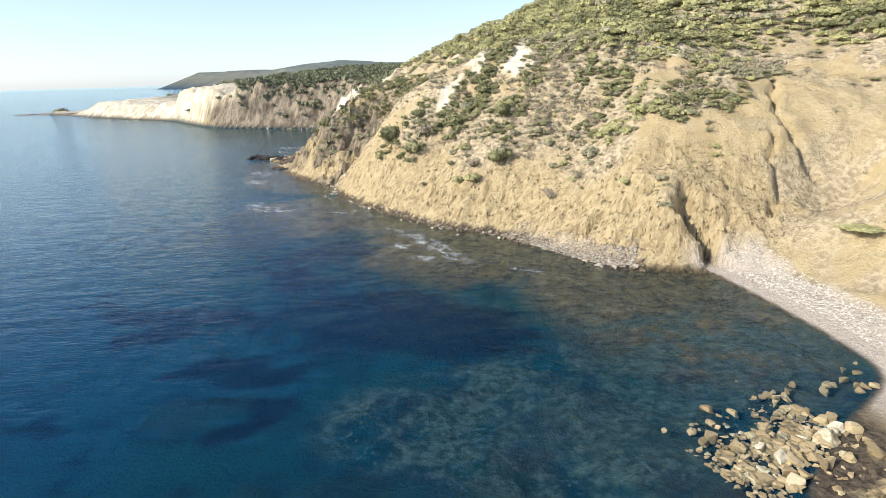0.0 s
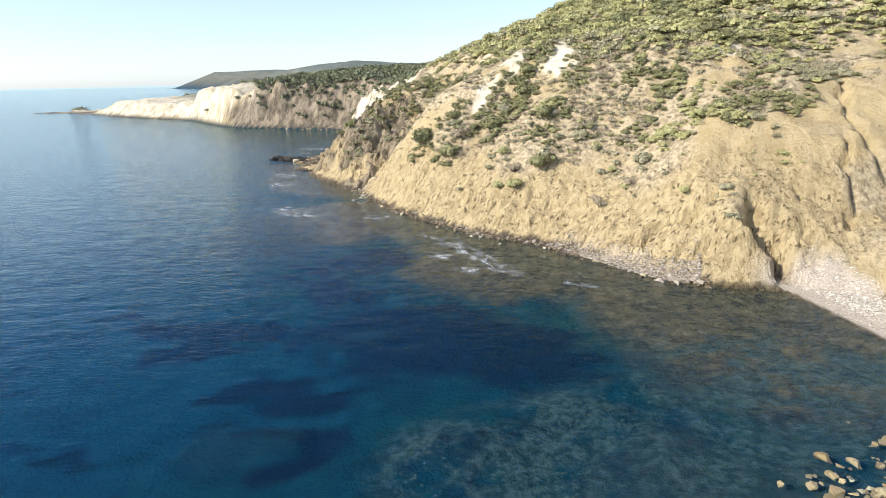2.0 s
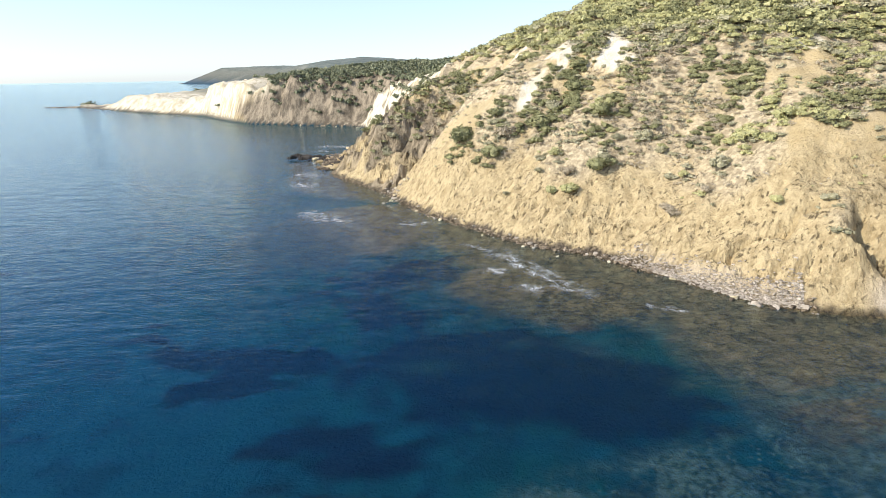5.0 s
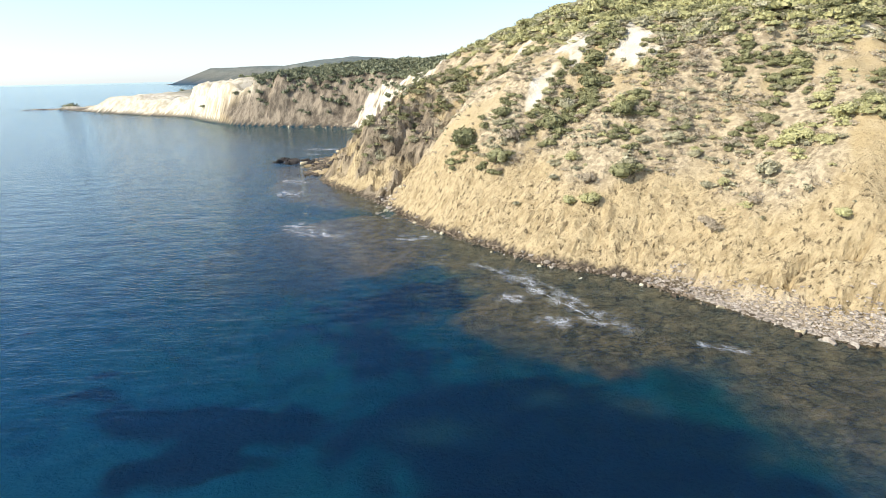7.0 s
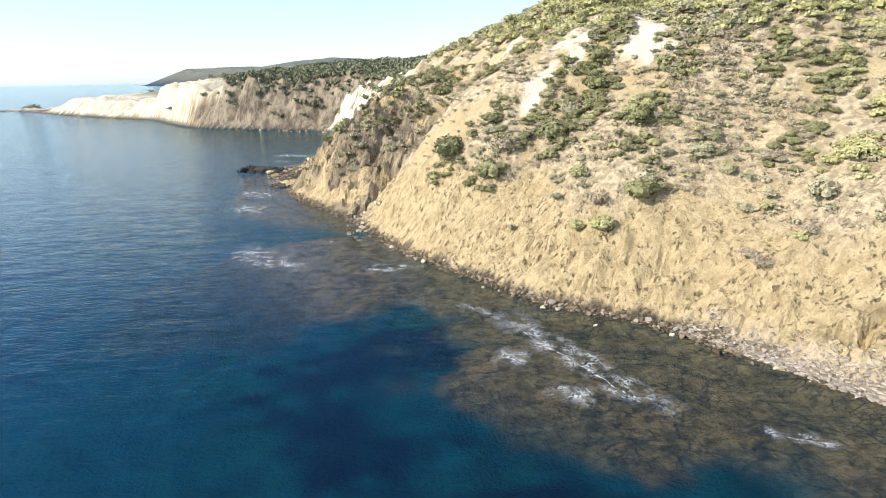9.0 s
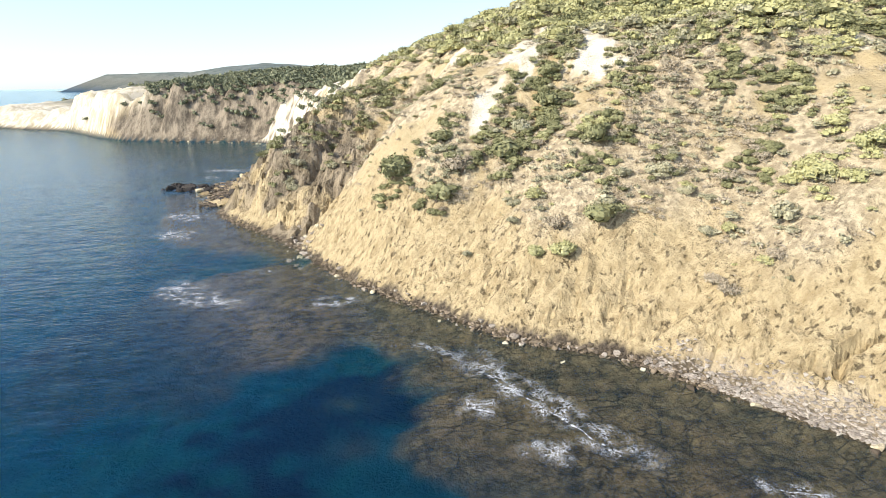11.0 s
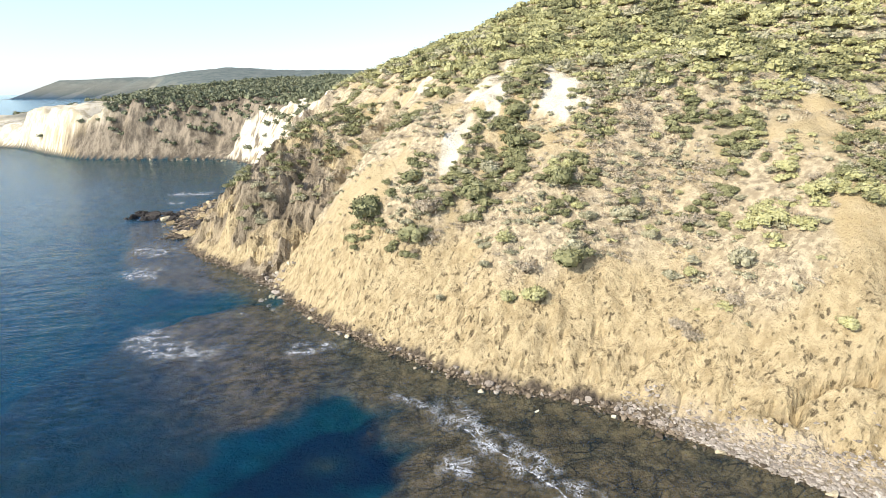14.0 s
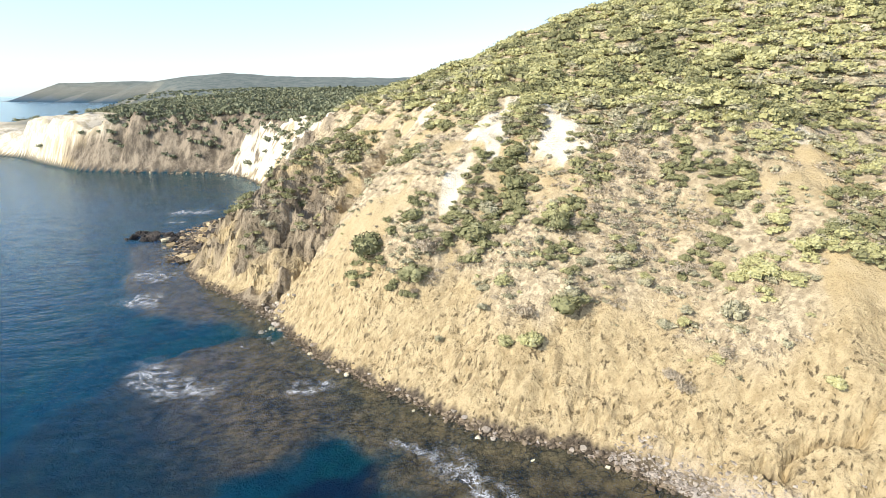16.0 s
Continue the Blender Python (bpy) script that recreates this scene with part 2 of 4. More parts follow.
# x, y, slope of the face, height of its brow, slope above the brow, width of the beach
LAND = [(34, 30, 0.54, 15.7, 0.44, 6), (36, 46, 0.37, 12, 0.46, 6), (45, 60, 0.66, 14.9, 0.39, 3), (27, 60, 0.93, 20.7, 0.46, 0.3),
        (18, 68, 0.88, 24.8, 0.42, 1.0), (2, 84, 0.97, 23.2, 0.53, 0.3), (-10, 98, 1.34, 20.9, 0.4, 0.2), (-20, 120, 0.59, 16.7, 0.37, 0.2),
        (-32, 124, 1.07, 10.4, 0.44, 0.1), (-28, 150, 0.63, 30, 0.48, 0.5), (-24, 190, 1.26, 20, 0.24, 0.5), (-40, 240, 1.5, 19.9, 0.12, 0.5),
        (-80, 262, 1.8, 18.5, 0.12, 0.3), (-125, 292, 2.6, 17.2, 0.1, 0.3), (-200, 362, 0.9, 9.2, 0.08, 1), (-330, 440, 0.1, 0.8, 0.02, 2)]
# broad rises and hollows: x, y, two radii, height
SWELLS = [(-12, 126, 8, 7, -1.9), (-23, 123, 6, 5, 4.1), (27, 60, 4, 4, 3.0), (40, 66, 6, 6, 3.6), (42, 75, 9, 7, 4.1), (0, 137, 10, 10, -2.3),
          (8, 131, 12, 10, 3.6), (28, 90, 9, 7, 3.8), (46, 60, 7, 5, -4.5), (-18, 136, 9, 8, 3.0)]


def spline(points, steps):
    """Catmull-Rom through the points."""
    p = np.array([points[0], *points, points[-1]], float)
    t = np.linspace(0, 1, steps, endpoint=False)[:, None]
    out = [0.5 * (2 * b + (c - a) * t + (2 * a - 5 * b + 4 * c - d) * t ** 2 + (3 * b - a - 3 * c + d) * t ** 3)
           for a, b, c, d in zip(p, p[1:], p[2:], p[3:])]
    return np.vstack(out + [p[-1:]])


COAST = np.vstack([spline(SHORE + SHORE_FAR, 4)])
LENGTH = np.concatenate([[0], np.cumsum(np.hypot(*np.diff(COAST, axis=0).T))])


def coast_distance(x, y):
    """Metres inland (positive) or out to sea, and metres along the coast."""
    best, along, side = np.full(x.shape, 1e9), np.zeros(x.shape), np.ones(x.shape)
    for i in range(len(COAST) - 1):
        (ax, ay), (bx, by) = COAST[i], COAST[i + 1]
        ux, uy = bx - ax, by - ay
        n = math.hypot(ux, uy)
        t = np.clip(((x - ax) * ux + (y - ay) * uy) / (n * n), 0, 1)
        d = np.hypot(x - ax - t * ux, y - ay - t * uy)
        near = d < best
        best = np.where(near, d, best)
        along = np.where(near, LENGTH[i] + t * n, along)
    # inside or outside: even-odd against the coast closed far to the east
    ring = np.vstack([COAST, [(9000, 4300), (9000, -200)]])
    inside = np.zeros(x.shape, bool)
    for (ax, ay), (bx, by) in zip(ring, np.roll(ring, -1, 0)):
        if ay != by:
            inside ^= ((ay > y) != (by > y)) & (x < ax + (y - ay) * (bx - ax) / (by - ay))
    return np.where(inside, best, -best), along


def hash2(i, j, k):
    v = np.sin(i * 127.1 + j * 311.7 + k * 74.7) * 43758.5453
    return v - np.floor(v)


def value_noise(x, y, seed=0):
    """Smooth noise from -1 to 1 with cells of one unit."""
    i, j = np.floor(x), np.floor(y)
    u, v = x - i, y - j
    u, v = u * u * (3 - 2 * u), v * v * (3 - 2 * v)
    a = hash2(i, j, seed) * (1 - u) + hash2(i + 1, j, seed) * u
    b = hash2(i, j + 1, seed) * (1 - u) + hash2(i + 1, j + 1, seed) * u
    return 2 * (a * (1 - v) + b * v) - 1


def fractal(x, y, seed=0, octaves=4):
    return sum(0.5 ** o * value_noise(x * 2 ** o + 17.3 * o, y * 2 ** o - 9.1 * o, seed + o) for o in range(octaves))


def smooth(a, b, v):
    t = np.clip((v - a) / (b - a), 0, 1)
    return t * t * (3 - 2 * t)


def blob(x, y, cx, cy, rx, ry, turn=0):
    c, s = math.cos(radians(turn)), math.sin(radians(turn))
    u, v = ((x - cx) * c + (y - cy) * s) / rx, (-(x - cx) * s + (y - cy) * c) / ry
    return np.exp(-(u * u + v * v))


def line_distance(x, y, points):
    best = np.full(x.shape, 1e9)
    for (ax, ay), (bx, by) in zip(points, points[1:]):
        ux, uy = bx - ax, by - ay
        t = np.clip(((x - ax) * ux + (y - ay) * uy) / (ux * ux + uy * uy), 0, 1)
        best = np.minimum(best, np.hypot(x - ax - t * ux, y - ay - t * uy))
    return best


def land_base(x, y):
    """The broad landform, without relief."""
    d, s = coast_distance(x, y)
    total, sums = 0, [0, 0, 0, 0]
    for nx, ny, *values in LAND:
        w = 1 / ((x - nx) ** 2 + (y - ny) ** 2 + 30) ** 2
        total = total + w
        sums = [a + w * v for a, v in zip(sums, values)]
    slope, brow, upper, beach = [a / total for a in sums]
    inland = np.maximum(d - beach, 0)
    face = slope * inland + 0.14 * np.minimum(np.maximum(d, 0), beach)
    top = brow + upper * np.maximum(inland - brow / slope, -8)
    k = 5.0 - 3.6 * smooth(205, 245, y)
    h = np.clip(0.5 + 0.5 * (top - face) / k, 0, 1)
    z = top * (1 - h) + face * h - k * h * (1 - h)
    cap = 27 + 44 * blob(x, y, 95, 130, 85, 75) + 14 * blob(x, y, 40, 170, 60, 60) + smooth(1500, 2000, y) * (38 - 15 * blob(x, y, -630, 2100, 100, 700) + 17 * blob(x, y, -370, 2100, 200, 700))
    z = z + 0.4 * inland * smooth(1500, 1900, y)
    z = z + sum(rise * blob(x, y, *swell) for *swell, rise in SWELLS)
    k = 9.0
    h = np.clip(0.5 + 0.5 * (cap - z) / k, 0, 1)
    return d, s, np.where(d > 0, cap * (1 - h) + np.maximum(z, 0) * h - k * h * (1 - h) * smooth(0, 12, d), 0)

CRACKS = [([(45.5, 77), (42.6, 70.5), (42.9, 66.4), (44.0, 63.3)], 0.45, 1.6), ([(40.4, 67.5), (39.3, 63.1), (37.5, 59.2)], 0.38, 1.4),
          ([(27.6, 60.6), (28.8, 58.9), (29.7, 57.0), (29.4, 54.6)], 1.0, 4.4), ([(24.5, 62.6), (20.7, 63.5), (17.6, 64.0)], 0.42, 2.0),
          ([(22.5, 59.0), (20.2, 59.6), (18.2, 61.8)], 0.3, 0.8), ([(33, 63), (33.5, 60.5), (32.5, 58)], 0.35, 0.6),
          ([(-2.5, 133), (-5.8, 129.1), (-8.9, 127.3), (-10.8, 124.2)], 2.0, 5.0), ([(-13.6, 117.5), (-16.3, 114.7), (-18.8, 111.5), (-22, 108)], 1.5, 3.6),
          ([(-18.5, 128), (-19.8, 122.5), (-20.2, 118)], 0.8, 1.6)]
SHELF = [(-40, 160), (-47, 158), (-56, 150), (-50, 132), (-44, 118), (-36, 109), (-24, 105), (-22, 101.5), (-30, 100), (-36, 97), (-42, 90), (-44, 83),
         (-40, 74), (-34, 70.5), (-25, 71), (-22, 74), (-17.7, 75.8), (-13.4, 78), (-11, 75.5), (-12, 73), (-7.8, 70.8), (-9, 67.5), (-11, 64.5),
         (-10.4, 62.6), (-8.7, 60.1), (-6.8, 57.5), (0.8, 55.8), (8.2, 54.4), (11, 47), (11.5, 41), (17, 36), (24, 33), (30, 36), (33, 40), (33, 60), (-20, 125)]
# the dark meadow of sea grass, single tufts of it (x, y, two radii, turn), and cracks in the plates of rock
MEADOW = [(-22, 51.5), (-13, 54.2), (-4.5, 55.6), (3, 50), (11.4, 43.2), (5, 39.8), (-6.5, 41.4), (-14.4, 45.6)]
TUFTS_BELOW = [(-15.3, 38, 2.6, 1.3, 0), (-12.2, 33.6, 1.6, 1.4, 0), (-14.4, 31.2, 1.8, 0.8, 20), (-32, 51, 4.2, 1.8, 10), (-38, 54, 3.4, 1.0, 0), (-27, 46.6, 3.2, 1.8, 0),
               (-39, 57, 2.0, 0.8, 0), (-25.7, 51, 2.8, 1.2, 0), (-15, 57, 6, 2.2, 20), (-18, 60, 5, 3, 0), (-20, 40, 4, 1.6, 15), (-25, 50, 5, 1.6, 0), (-19, 67, 7, 4, 20), (-13, 71, 3, 3, 0)]
PLATE_CRACKS = [[(-2.1, 34.8), (-2.4, 32), (-2.9, 29.2)], [(0.6, 29.5), (1.2, 31.6), (2.8, 34.6), (4.9, 35.8)], [(-6, 33.4), (-2.2, 33.2), (2.6, 34.6), (6, 36.4)]]
PALE_BELOW = [(-12.3, 49.2, 2.4, 1.0, 0), (1.4, 51.7, 1.8, 1.0, -30), (8.2, 46.5, 1.6, 0.8, 0), (-13.9, 65.4, 1.6, 1.2, 0), (-4.5, 52.6, 1.4, 0.8, 0), (-14.5, 70.5, 1.2, 0.9, 0)]


def inside_ring(x, y, ring):
    hit = np.zeros(x.shape, bool)
    for (ax, ay), (bx, by) in zip(ring, ring[1:] + ring[:1]):
        if ay != by:
            hit ^= ((ay > y) != (by > y)) & (x < ax + (y - ay) * (bx - ax) / (by - ay))
    return hit


def chalk_amount(x, y, z, d):
    """Where pale soft rock lies bare."""
    n = 0.75 * fractal(x / 2.2, y / 2.2, 41, 5) - 0.05
    a = 1.25 * blob(x, y, 13.0, 95.6, 3.6, 2.3, -42) + 1.0 * blob(x, y, 14.2, 100.5, 1.3, 4.0, -10)
    a = a + 1.2 * blob(x, y, 7.0, 104.0, 2.6, 5.5, -30) + 0.8 * blob(x, y, 11.5, 110.0, 1.6, 4.0, -25) + 0.9 * blob(x, y, 3.1, 131, 2.0, 5, -10)
    a = a + 0.48 * blob(x, y, 0.3, 96.8, 1.4, 3.6, -25) + 0.8 * blob(x, y, 37.5, 96, 3.6, 1.5, -20) + 0.8 * blob(x, y, 36.9, 85.6, 3.6, 1.6, -15)
    a = a + 0.75 * blob(x, y, 54.4, 105.8, 3.4, 2.2) + 0.7 * blob(x, y, 47.5, 118, 2.5, 2) + 0.7 * blob(x, y, 64.8, 109.3, 2.5, 2) + 0.6 * blob(x, y, 56.4, 99.3, 1.8, 1.5)
    a = a + 0.45 * blob(x, y, 21, 88.5, 2.4, 1.2) + 0.5 * blob(x, y, 32, 92, 2.0, 1.4)
    strip = line_distance(x, y, [(-46, 237), (-38, 231), (-29, 220), (-19, 192), (-16.5, 180)])
    a = a + (1.0 + 0.7 * fractal(x / 7, y / 7, 45, 4)) * np.exp(-(strip / 8.0) ** 2)
    near = smooth(0.38, 0.50, a + n * (0.2 + 0.8 * smooth(0.1, 0.5, a)))
    cliff = smooth(-118, -128, x + 5 * n * 3) * smooth(48, 26, d) * smooth(0.4, 1.0, z) * smooth(560, 500, y)
    band = smooth(-90, -110, x) * smooth(30, 22, d) * smooth(12, 15, z) * smooth(560, 500, y)
    spit = smooth(-180, -215, x) * smooth(600, 500, y)
    return np.clip(np.maximum(near, np.maximum(cliff, np.maximum(0.8 * band, 0.85 * spit))), 0, 1)


def scrub_amount(x, y, z, d):
    """How thickly shrubs grow, 0 to 1."""
    patches = smooth(-0.30, 0.02, fractal(x / 5.5, y / 5.5, 61, 3) + 0.12 * smooth(10, 20, z))
    main = smooth(6.5, 10.5, z + 2.6 * fractal(x / 6, y / 6, 71, 3)) * (0.10 + 0.95 * patches)
    main = np.maximum(main, smooth(22.5, 26.5, z + 1.5 * fractal(x / 5, y / 5, 73, 3)))
    main = np.maximum(main, 1.4 * blob(x, y, 33.5, 74, 3.4, 3.0, 20) + 1.2 * blob(x, y, 27.5, 75, 2.6, 2.4) + 1.3 * blob(x, y, 38.5, 75.5, 2.6, 3.0) + 1.1 * blob(x, y, 22, 78, 3, 3))
    bare = 0.9 * blob(x, y, 30.0, 79.5, 1.4, 3.2, 15) + 1.0 * blob(x, y, 26, 68, 4.5, 2.4, 40) + 1.2 * blob(x, y, 47, 69, 6.5, 8)
    bare = bare + 0.9 * blob(x, y, 10.5, 92.0, 3.5, 2.6, -42) + 0.8 * blob(x, y, 5.5, 98, 1.6, 5, -30)
    bare = bare + 1.6 * blob(x, y, 48, 52, 14, 16) + 0.8 * blob(x, y, 36.5, 83.6, 3.6, 2.2) + 0.7 * blob(x, y, -19, 116, 5, 8)
    bare = bare + 0.9 * blob(x, y, 34, 62, 8, 5) + 0.6 * blob(x, y, 21, 83, 3, 2)
    return np.clip(main - bare, 0, 1) * (1 - 0.93 * chalk_amount(x, y, z, d)) * (d > 2)


def block_shift(x, y):
    return fractal(x / 3, y / 3, 19, 2)


def landform(x, y):
    """Height of the ground and of the sea bed, and what lies there."""
    d, s, z = land_base(x, y)
    near = smooth(200, 120, np.hypot(x, y - 80))
    land = smooth(0.0, 3.0, d)
    rock = smooth(15, 8, z + 2.5 * fractal(x / 8, y / 8, 5, 3)) * np.maximum(smooth(33, 24, x - 0.1 * (y - 50) + 2 * fractal(x / 5, y / 5, 9, 2)), smooth(46, 41, x + 2 * fractal(x / 4, y / 4, 9, 2)) * smooth(52, 57, y))
    tip = smooth(-9, -15, x) * smooth(104, 112, y) * smooth(205, 165, y)
    rock = np.clip(np.maximum(rock * smooth(21, 14, d), tip * smooth(24, 15, z)), 0, 1)
    ribs = fractal(s / 1.7, d / 4.5, 11, 3)
    ridged = 1 - np.abs(fractal(s / 2.6 + 0.4 * ribs, d / 6, 13, 2))
    fine_ribs = 1 - 2 * np.abs(fractal(s / 1.1 + 0.3 * block_shift(x, y), d / 2, 17, 2))
    block = fractal(x / 0.9, y / 0.9, 15, 2)
    face = smooth(0.3, 2.0, d) * smooth(26, 12, d)
    z = z + near * land * rock * face * (0.16 * ribs + 0.16 * (ridged - 0.6) * (1 + 3.0 * tip) + 0.05 * fine_ribs + (0.10 + 0.16 * smooth(9, 3, d)) * block + 0.36 * (0.4 - np.abs(fractal(x / 2.3, y / 2.3, 43, 3))))
    column = hash2(np.floor(s / 1.05 + 0.4 * block_shift(x, y)), np.floor(d / 1.7 + 2 * hash2(np.floor(s / 1.05), 0 * s, 3)), 7) - 0.5
    z = z + near * land * rock * smooth(0.4, 1.2, d) * smooth(13, 4, d) * smooth(-0.35, 0.25, fractal(x / 6, y / 6, 39, 3) + 0.25) * 0.75 * column
    crag = 0.5 - np.abs(fractal(x / 3.4, y / 3.4, 35, 3))
    z = z + near * land * tip * smooth(0.5, 3, d) * (1.7 * crag + 0.35 * fractal(x / 1.3, y / 1.3, 37, 2) + 1.0 * (hash2(np.floor(x / 1.5 + 0.8 * crag), np.floor(y / 1.5 - 0.8 * crag), 11) - 0.5))
    z = z + near * land * (0.9 * fractal(x / 10, y / 10, 21, 3) * smooth(3, 12, d) + 0.30 * fractal(x / 2.2, y / 2.2, 25, 4) + 0.55 * (0.5 - np.abs(fractal(x / 5.5, y / 5.5, 27, 3))) * smooth(4, 12, d))
    z = z + (1 - near) * land * (1.2 * fractal(x / 14, y / 14, 23, 3) + 6.0 * (0.35 - np.abs(fractal(s / 13, d / 40, 29, 4))) * smooth(45, 12, d) * (0.55 + 0.45 * smooth(-120, -105, x))) * smooth(0, 6, d) * smooth(1500, 500, y)
    for line, width, depth in CRACKS:
        g = line_distance(x + 0.75 * fractal(x / 1.6, y / 1.6, 31, 3), y + 0.75 * fractal(x / 1.6, y / 1.6, 33, 3), line)
        z = z - depth * np.exp(-(g / width) ** 2) * smooth(0.0, 2.5, d)
    # hollows and knolls of the far hills
    z = z + smooth(700, 1100, y) * smooth(0, 200, d) * 5 * fractal(x / 140, y / 140, 103, 4)
    z = np.where(d > 0, np.maximum(z, 0.03 + 0.12 * np.minimum(d, 3)), 0)
    # sea bed
    off = -d
    ring = line_distance(x, y, SHELF + SHELF[:1])
    wobble = 1.7 * fractal(x / 5, y / 5, 51, 5)
    soft = 1.0 + 2.0 * smooth(4, 12, x)
    shelf = smooth(-0.6 - 2.4 * (soft - 1), 2.0 * soft - 1.0 * (soft - 1), np.where(inside_ring(x, y, SHELF), ring, -ring) + wobble)
    outer = smooth(0.25, 0.5, 0.9 * blob(x, y, 8, 31, 6.5, 3.2, 35) + 0.8 * blob(x, y, 15, 26, 6, 5) + 0.62 * blob(x, y, -16, 33.5, 5, 2.4, 10)
                   + 0.55 * blob(x, y, -4.5, 33, 7.5, 2.6, 20) + 0.5 * blob(x, y, -6, 24, 9, 4) + 0.22 * fractal(x / 4, y / 4, 55, 4) - 0.05)
    reef = np.clip(shelf * (1 - 0.45 * smooth(9, 24, off)) + 0.22 * outer + 0.35 * sum(blob(x, y, *p) for p in PALE_BELOW), 0, 1)
    deep = 1.4 + 0.9 * smooth(5, 60, off) + 8 * smooth(60, 300, off)
    bed = -(deep * (1 - shelf) + (0.55 + 0.9 * smooth(2, 22, off)) * shelf) + 0.5 * outer + 0.20 * fractal(x / 2.2, y / 2.2, 57, 4) * near + 1.6 * blob(x, y, 20, 27, 8, 4.5, 30)
    edge = line_distance(x, y, MEADOW + MEADOW[:1])
    meadow = smooth(-0.8, 1.2, np.where(inside_ring(x, y, MEADOW), edge, -edge) + 2.0 * fractal(x / 4.5, y / 3, 58, 5))
    drift = np.exp(-(line_distance(x, y, [(-60, 33), (-39, 38.4), (-30, 42.3), (-20, 43.3)]) / 1.5) ** 2)
    tufts = sum(1.2 * blob(x, y, *p) for p in TUFTS_BELOW)
    weed = smooth(0.3, 0.78, tufts + 0.5 * drift + 0.42 * fractal(x / 2.2, y / 1.7, 59, 5) + 0.42 * fractal(x / 13, y / 8, 60, 3) * smooth(90, 60, y))
    cracks = np.exp(-(np.minimum.reduce([line_distance(x + 0.5 * fractal(x / 2, y / 2, 62, 3), y, c) for c in PLATE_CRACKS]) / 0.3) ** 2)
    weed = np.clip(np.maximum(np.maximum(0.95 * meadow, 0.95 * weed), cracks) * (1 - 0.8 * np.clip(sum(blob(x, y, *p) for p in PALE_BELOW), 0, 1)), 0, 1)
    stony = np.clip(1.1 * blob(x, y, 14, 33, 14, 9, 20) + 0.8 * blob(x, y, 2, 32, 14, 6) + 0.35 * smooth(60, 20, off) + 0.3 * shelf, 0, 1)
    sea = smooth(0.35, -0.15, d)
    z = np.where(d > 0, z, np.minimum(bed, -0.02 - 0.28 * np.minimum(off, 2.0)) * smooth(0, 2.5, off) - 0.05 * off * (off < 2.5))
    z = np.where((d <= 0), np.maximum(z, -0.02 - 0.45 * off), z)
    chalk = chalk_amount(x, y, z, d) * (d > 0)
    brown = smooth(215, 235, y) * smooth(-122, -106, x + 9 * fractal(x / 9, z / 5, 89, 3)) * smooth(40, 20, d) * (1 - chalk)
    brown = np.maximum(brown, 0.85 * tip * smooth(-0.15, 0.45, fractal(x / 5, y / 5, 81, 3) + 0.40))
    shingle = smooth(7.2, 5.2, d + 0.6 * fractal(x / 2, y / 2, 83, 2)) * smooth(25.5, 28.5, x) * smooth(58, 55, y)
    shingle = np.maximum(shingle, 0.45 * smooth(3.0, 1.8, d + 0.8 * fractal(x / 2, y / 2, 85, 2)) * smooth(9, 14, x) * smooth(23, 19, x) * smooth(50, 54, y))
    tide = smooth(0.70, 0.40, z + 0.45 * fractal(s / 0.9, d / 2, 87, 3)) * (1 - shingle * smooth(0.15, 0.6, d))
    litter = scrub_amount(x, y, z, d) * 0.9
    litter = np.maximum(litter, 0.85 * smooth(34, 40, x) * smooth(72, 62, y) * smooth(5.5, 8, d) * smooth(-0.5, 0.4, fractal(x / 5, y / 2.5, 107, 4)))
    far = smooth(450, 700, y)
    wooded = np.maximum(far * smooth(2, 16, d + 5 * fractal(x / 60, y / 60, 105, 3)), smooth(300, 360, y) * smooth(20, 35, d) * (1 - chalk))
    litter = np.maximum(litter, far)
    return z, dict(along=s, inland=d, rock=rock * (d > -0.2), chalk=chalk, brown=brown, shingle=shingle, tide=tide * (1 - far), litter=litter, reef=reef, weed=weed, sea=sea, wooded=wooded, stony=stony, cream=smooth(-60, -100, x))


def graded(low, high, step, left, right, gain_left, gain_right):
    """Grid lines: even between low and high, then ever wider apart."""
    mid = list(np.arange(low, high + step / 2, step))
    a, w = [low], step
    while a[-1] > left:
        w = max(step, min((low - a[-1]) * gain_left[0], gain_left[1]) if low - a[-1] < gain_left[2] else w * 1.12)
        a.append(a[-1] - w)
    b, w = [mid[-1]], step
    while b[-1] < right:
        w = max(step, min((b[-1] - mid[-1]) * gain_right[0], gain_right[1]) if b[-1] - mid[-1] < gain_right[2] else w * 1.12)
        b.append(b[-1] + w)
    return np.array(a[:0:-1] + mid + b[1:])


def mesh_from(name, verts, faces, attributes=None, mats=(), index=None, flat=False):
    """A mesh from arrays; faces all have the same number of corners."""
    me = bpy.data.meshes.new(name)
    faces = np.asarray(faces, np.int32)
    n, k = faces.shape
    me.vertices.add(len(verts))
    me.vertices.foreach_set("co", np.asarray(verts, np.float32).ravel())
    me.loops.add(n * k)
    me.loops.foreach_set("vertex_index", faces.ravel())
    me.polygons.add(n)
    me.polygons.foreach_set("loop_start", np.arange(0, n * k, k, dtype=np.int32))
    for m in mats:
        me.materials.append(m)
    if index is not None:
        me.polygons.foreach_set("material_index", np.asarray(index, np.int32))
    for key, values in (attributes or {}).items():
        me.attributes.new(key, "FLOAT", "POINT").data.foreach_set("value", np.asarray(values, np.float32))
    me.update(calc_edges=True)
    me.polygons.foreach_set("use_smooth", np.full(n, not flat))
    return me


def grid_faces(nx, ny):
    i, j = np.meshgrid(np.arange(nx - 1), np.arange(ny - 1))
    a = (j * nx + i).ravel()
    return np.c_[a, a + 1, a + nx + 1, a + nx]


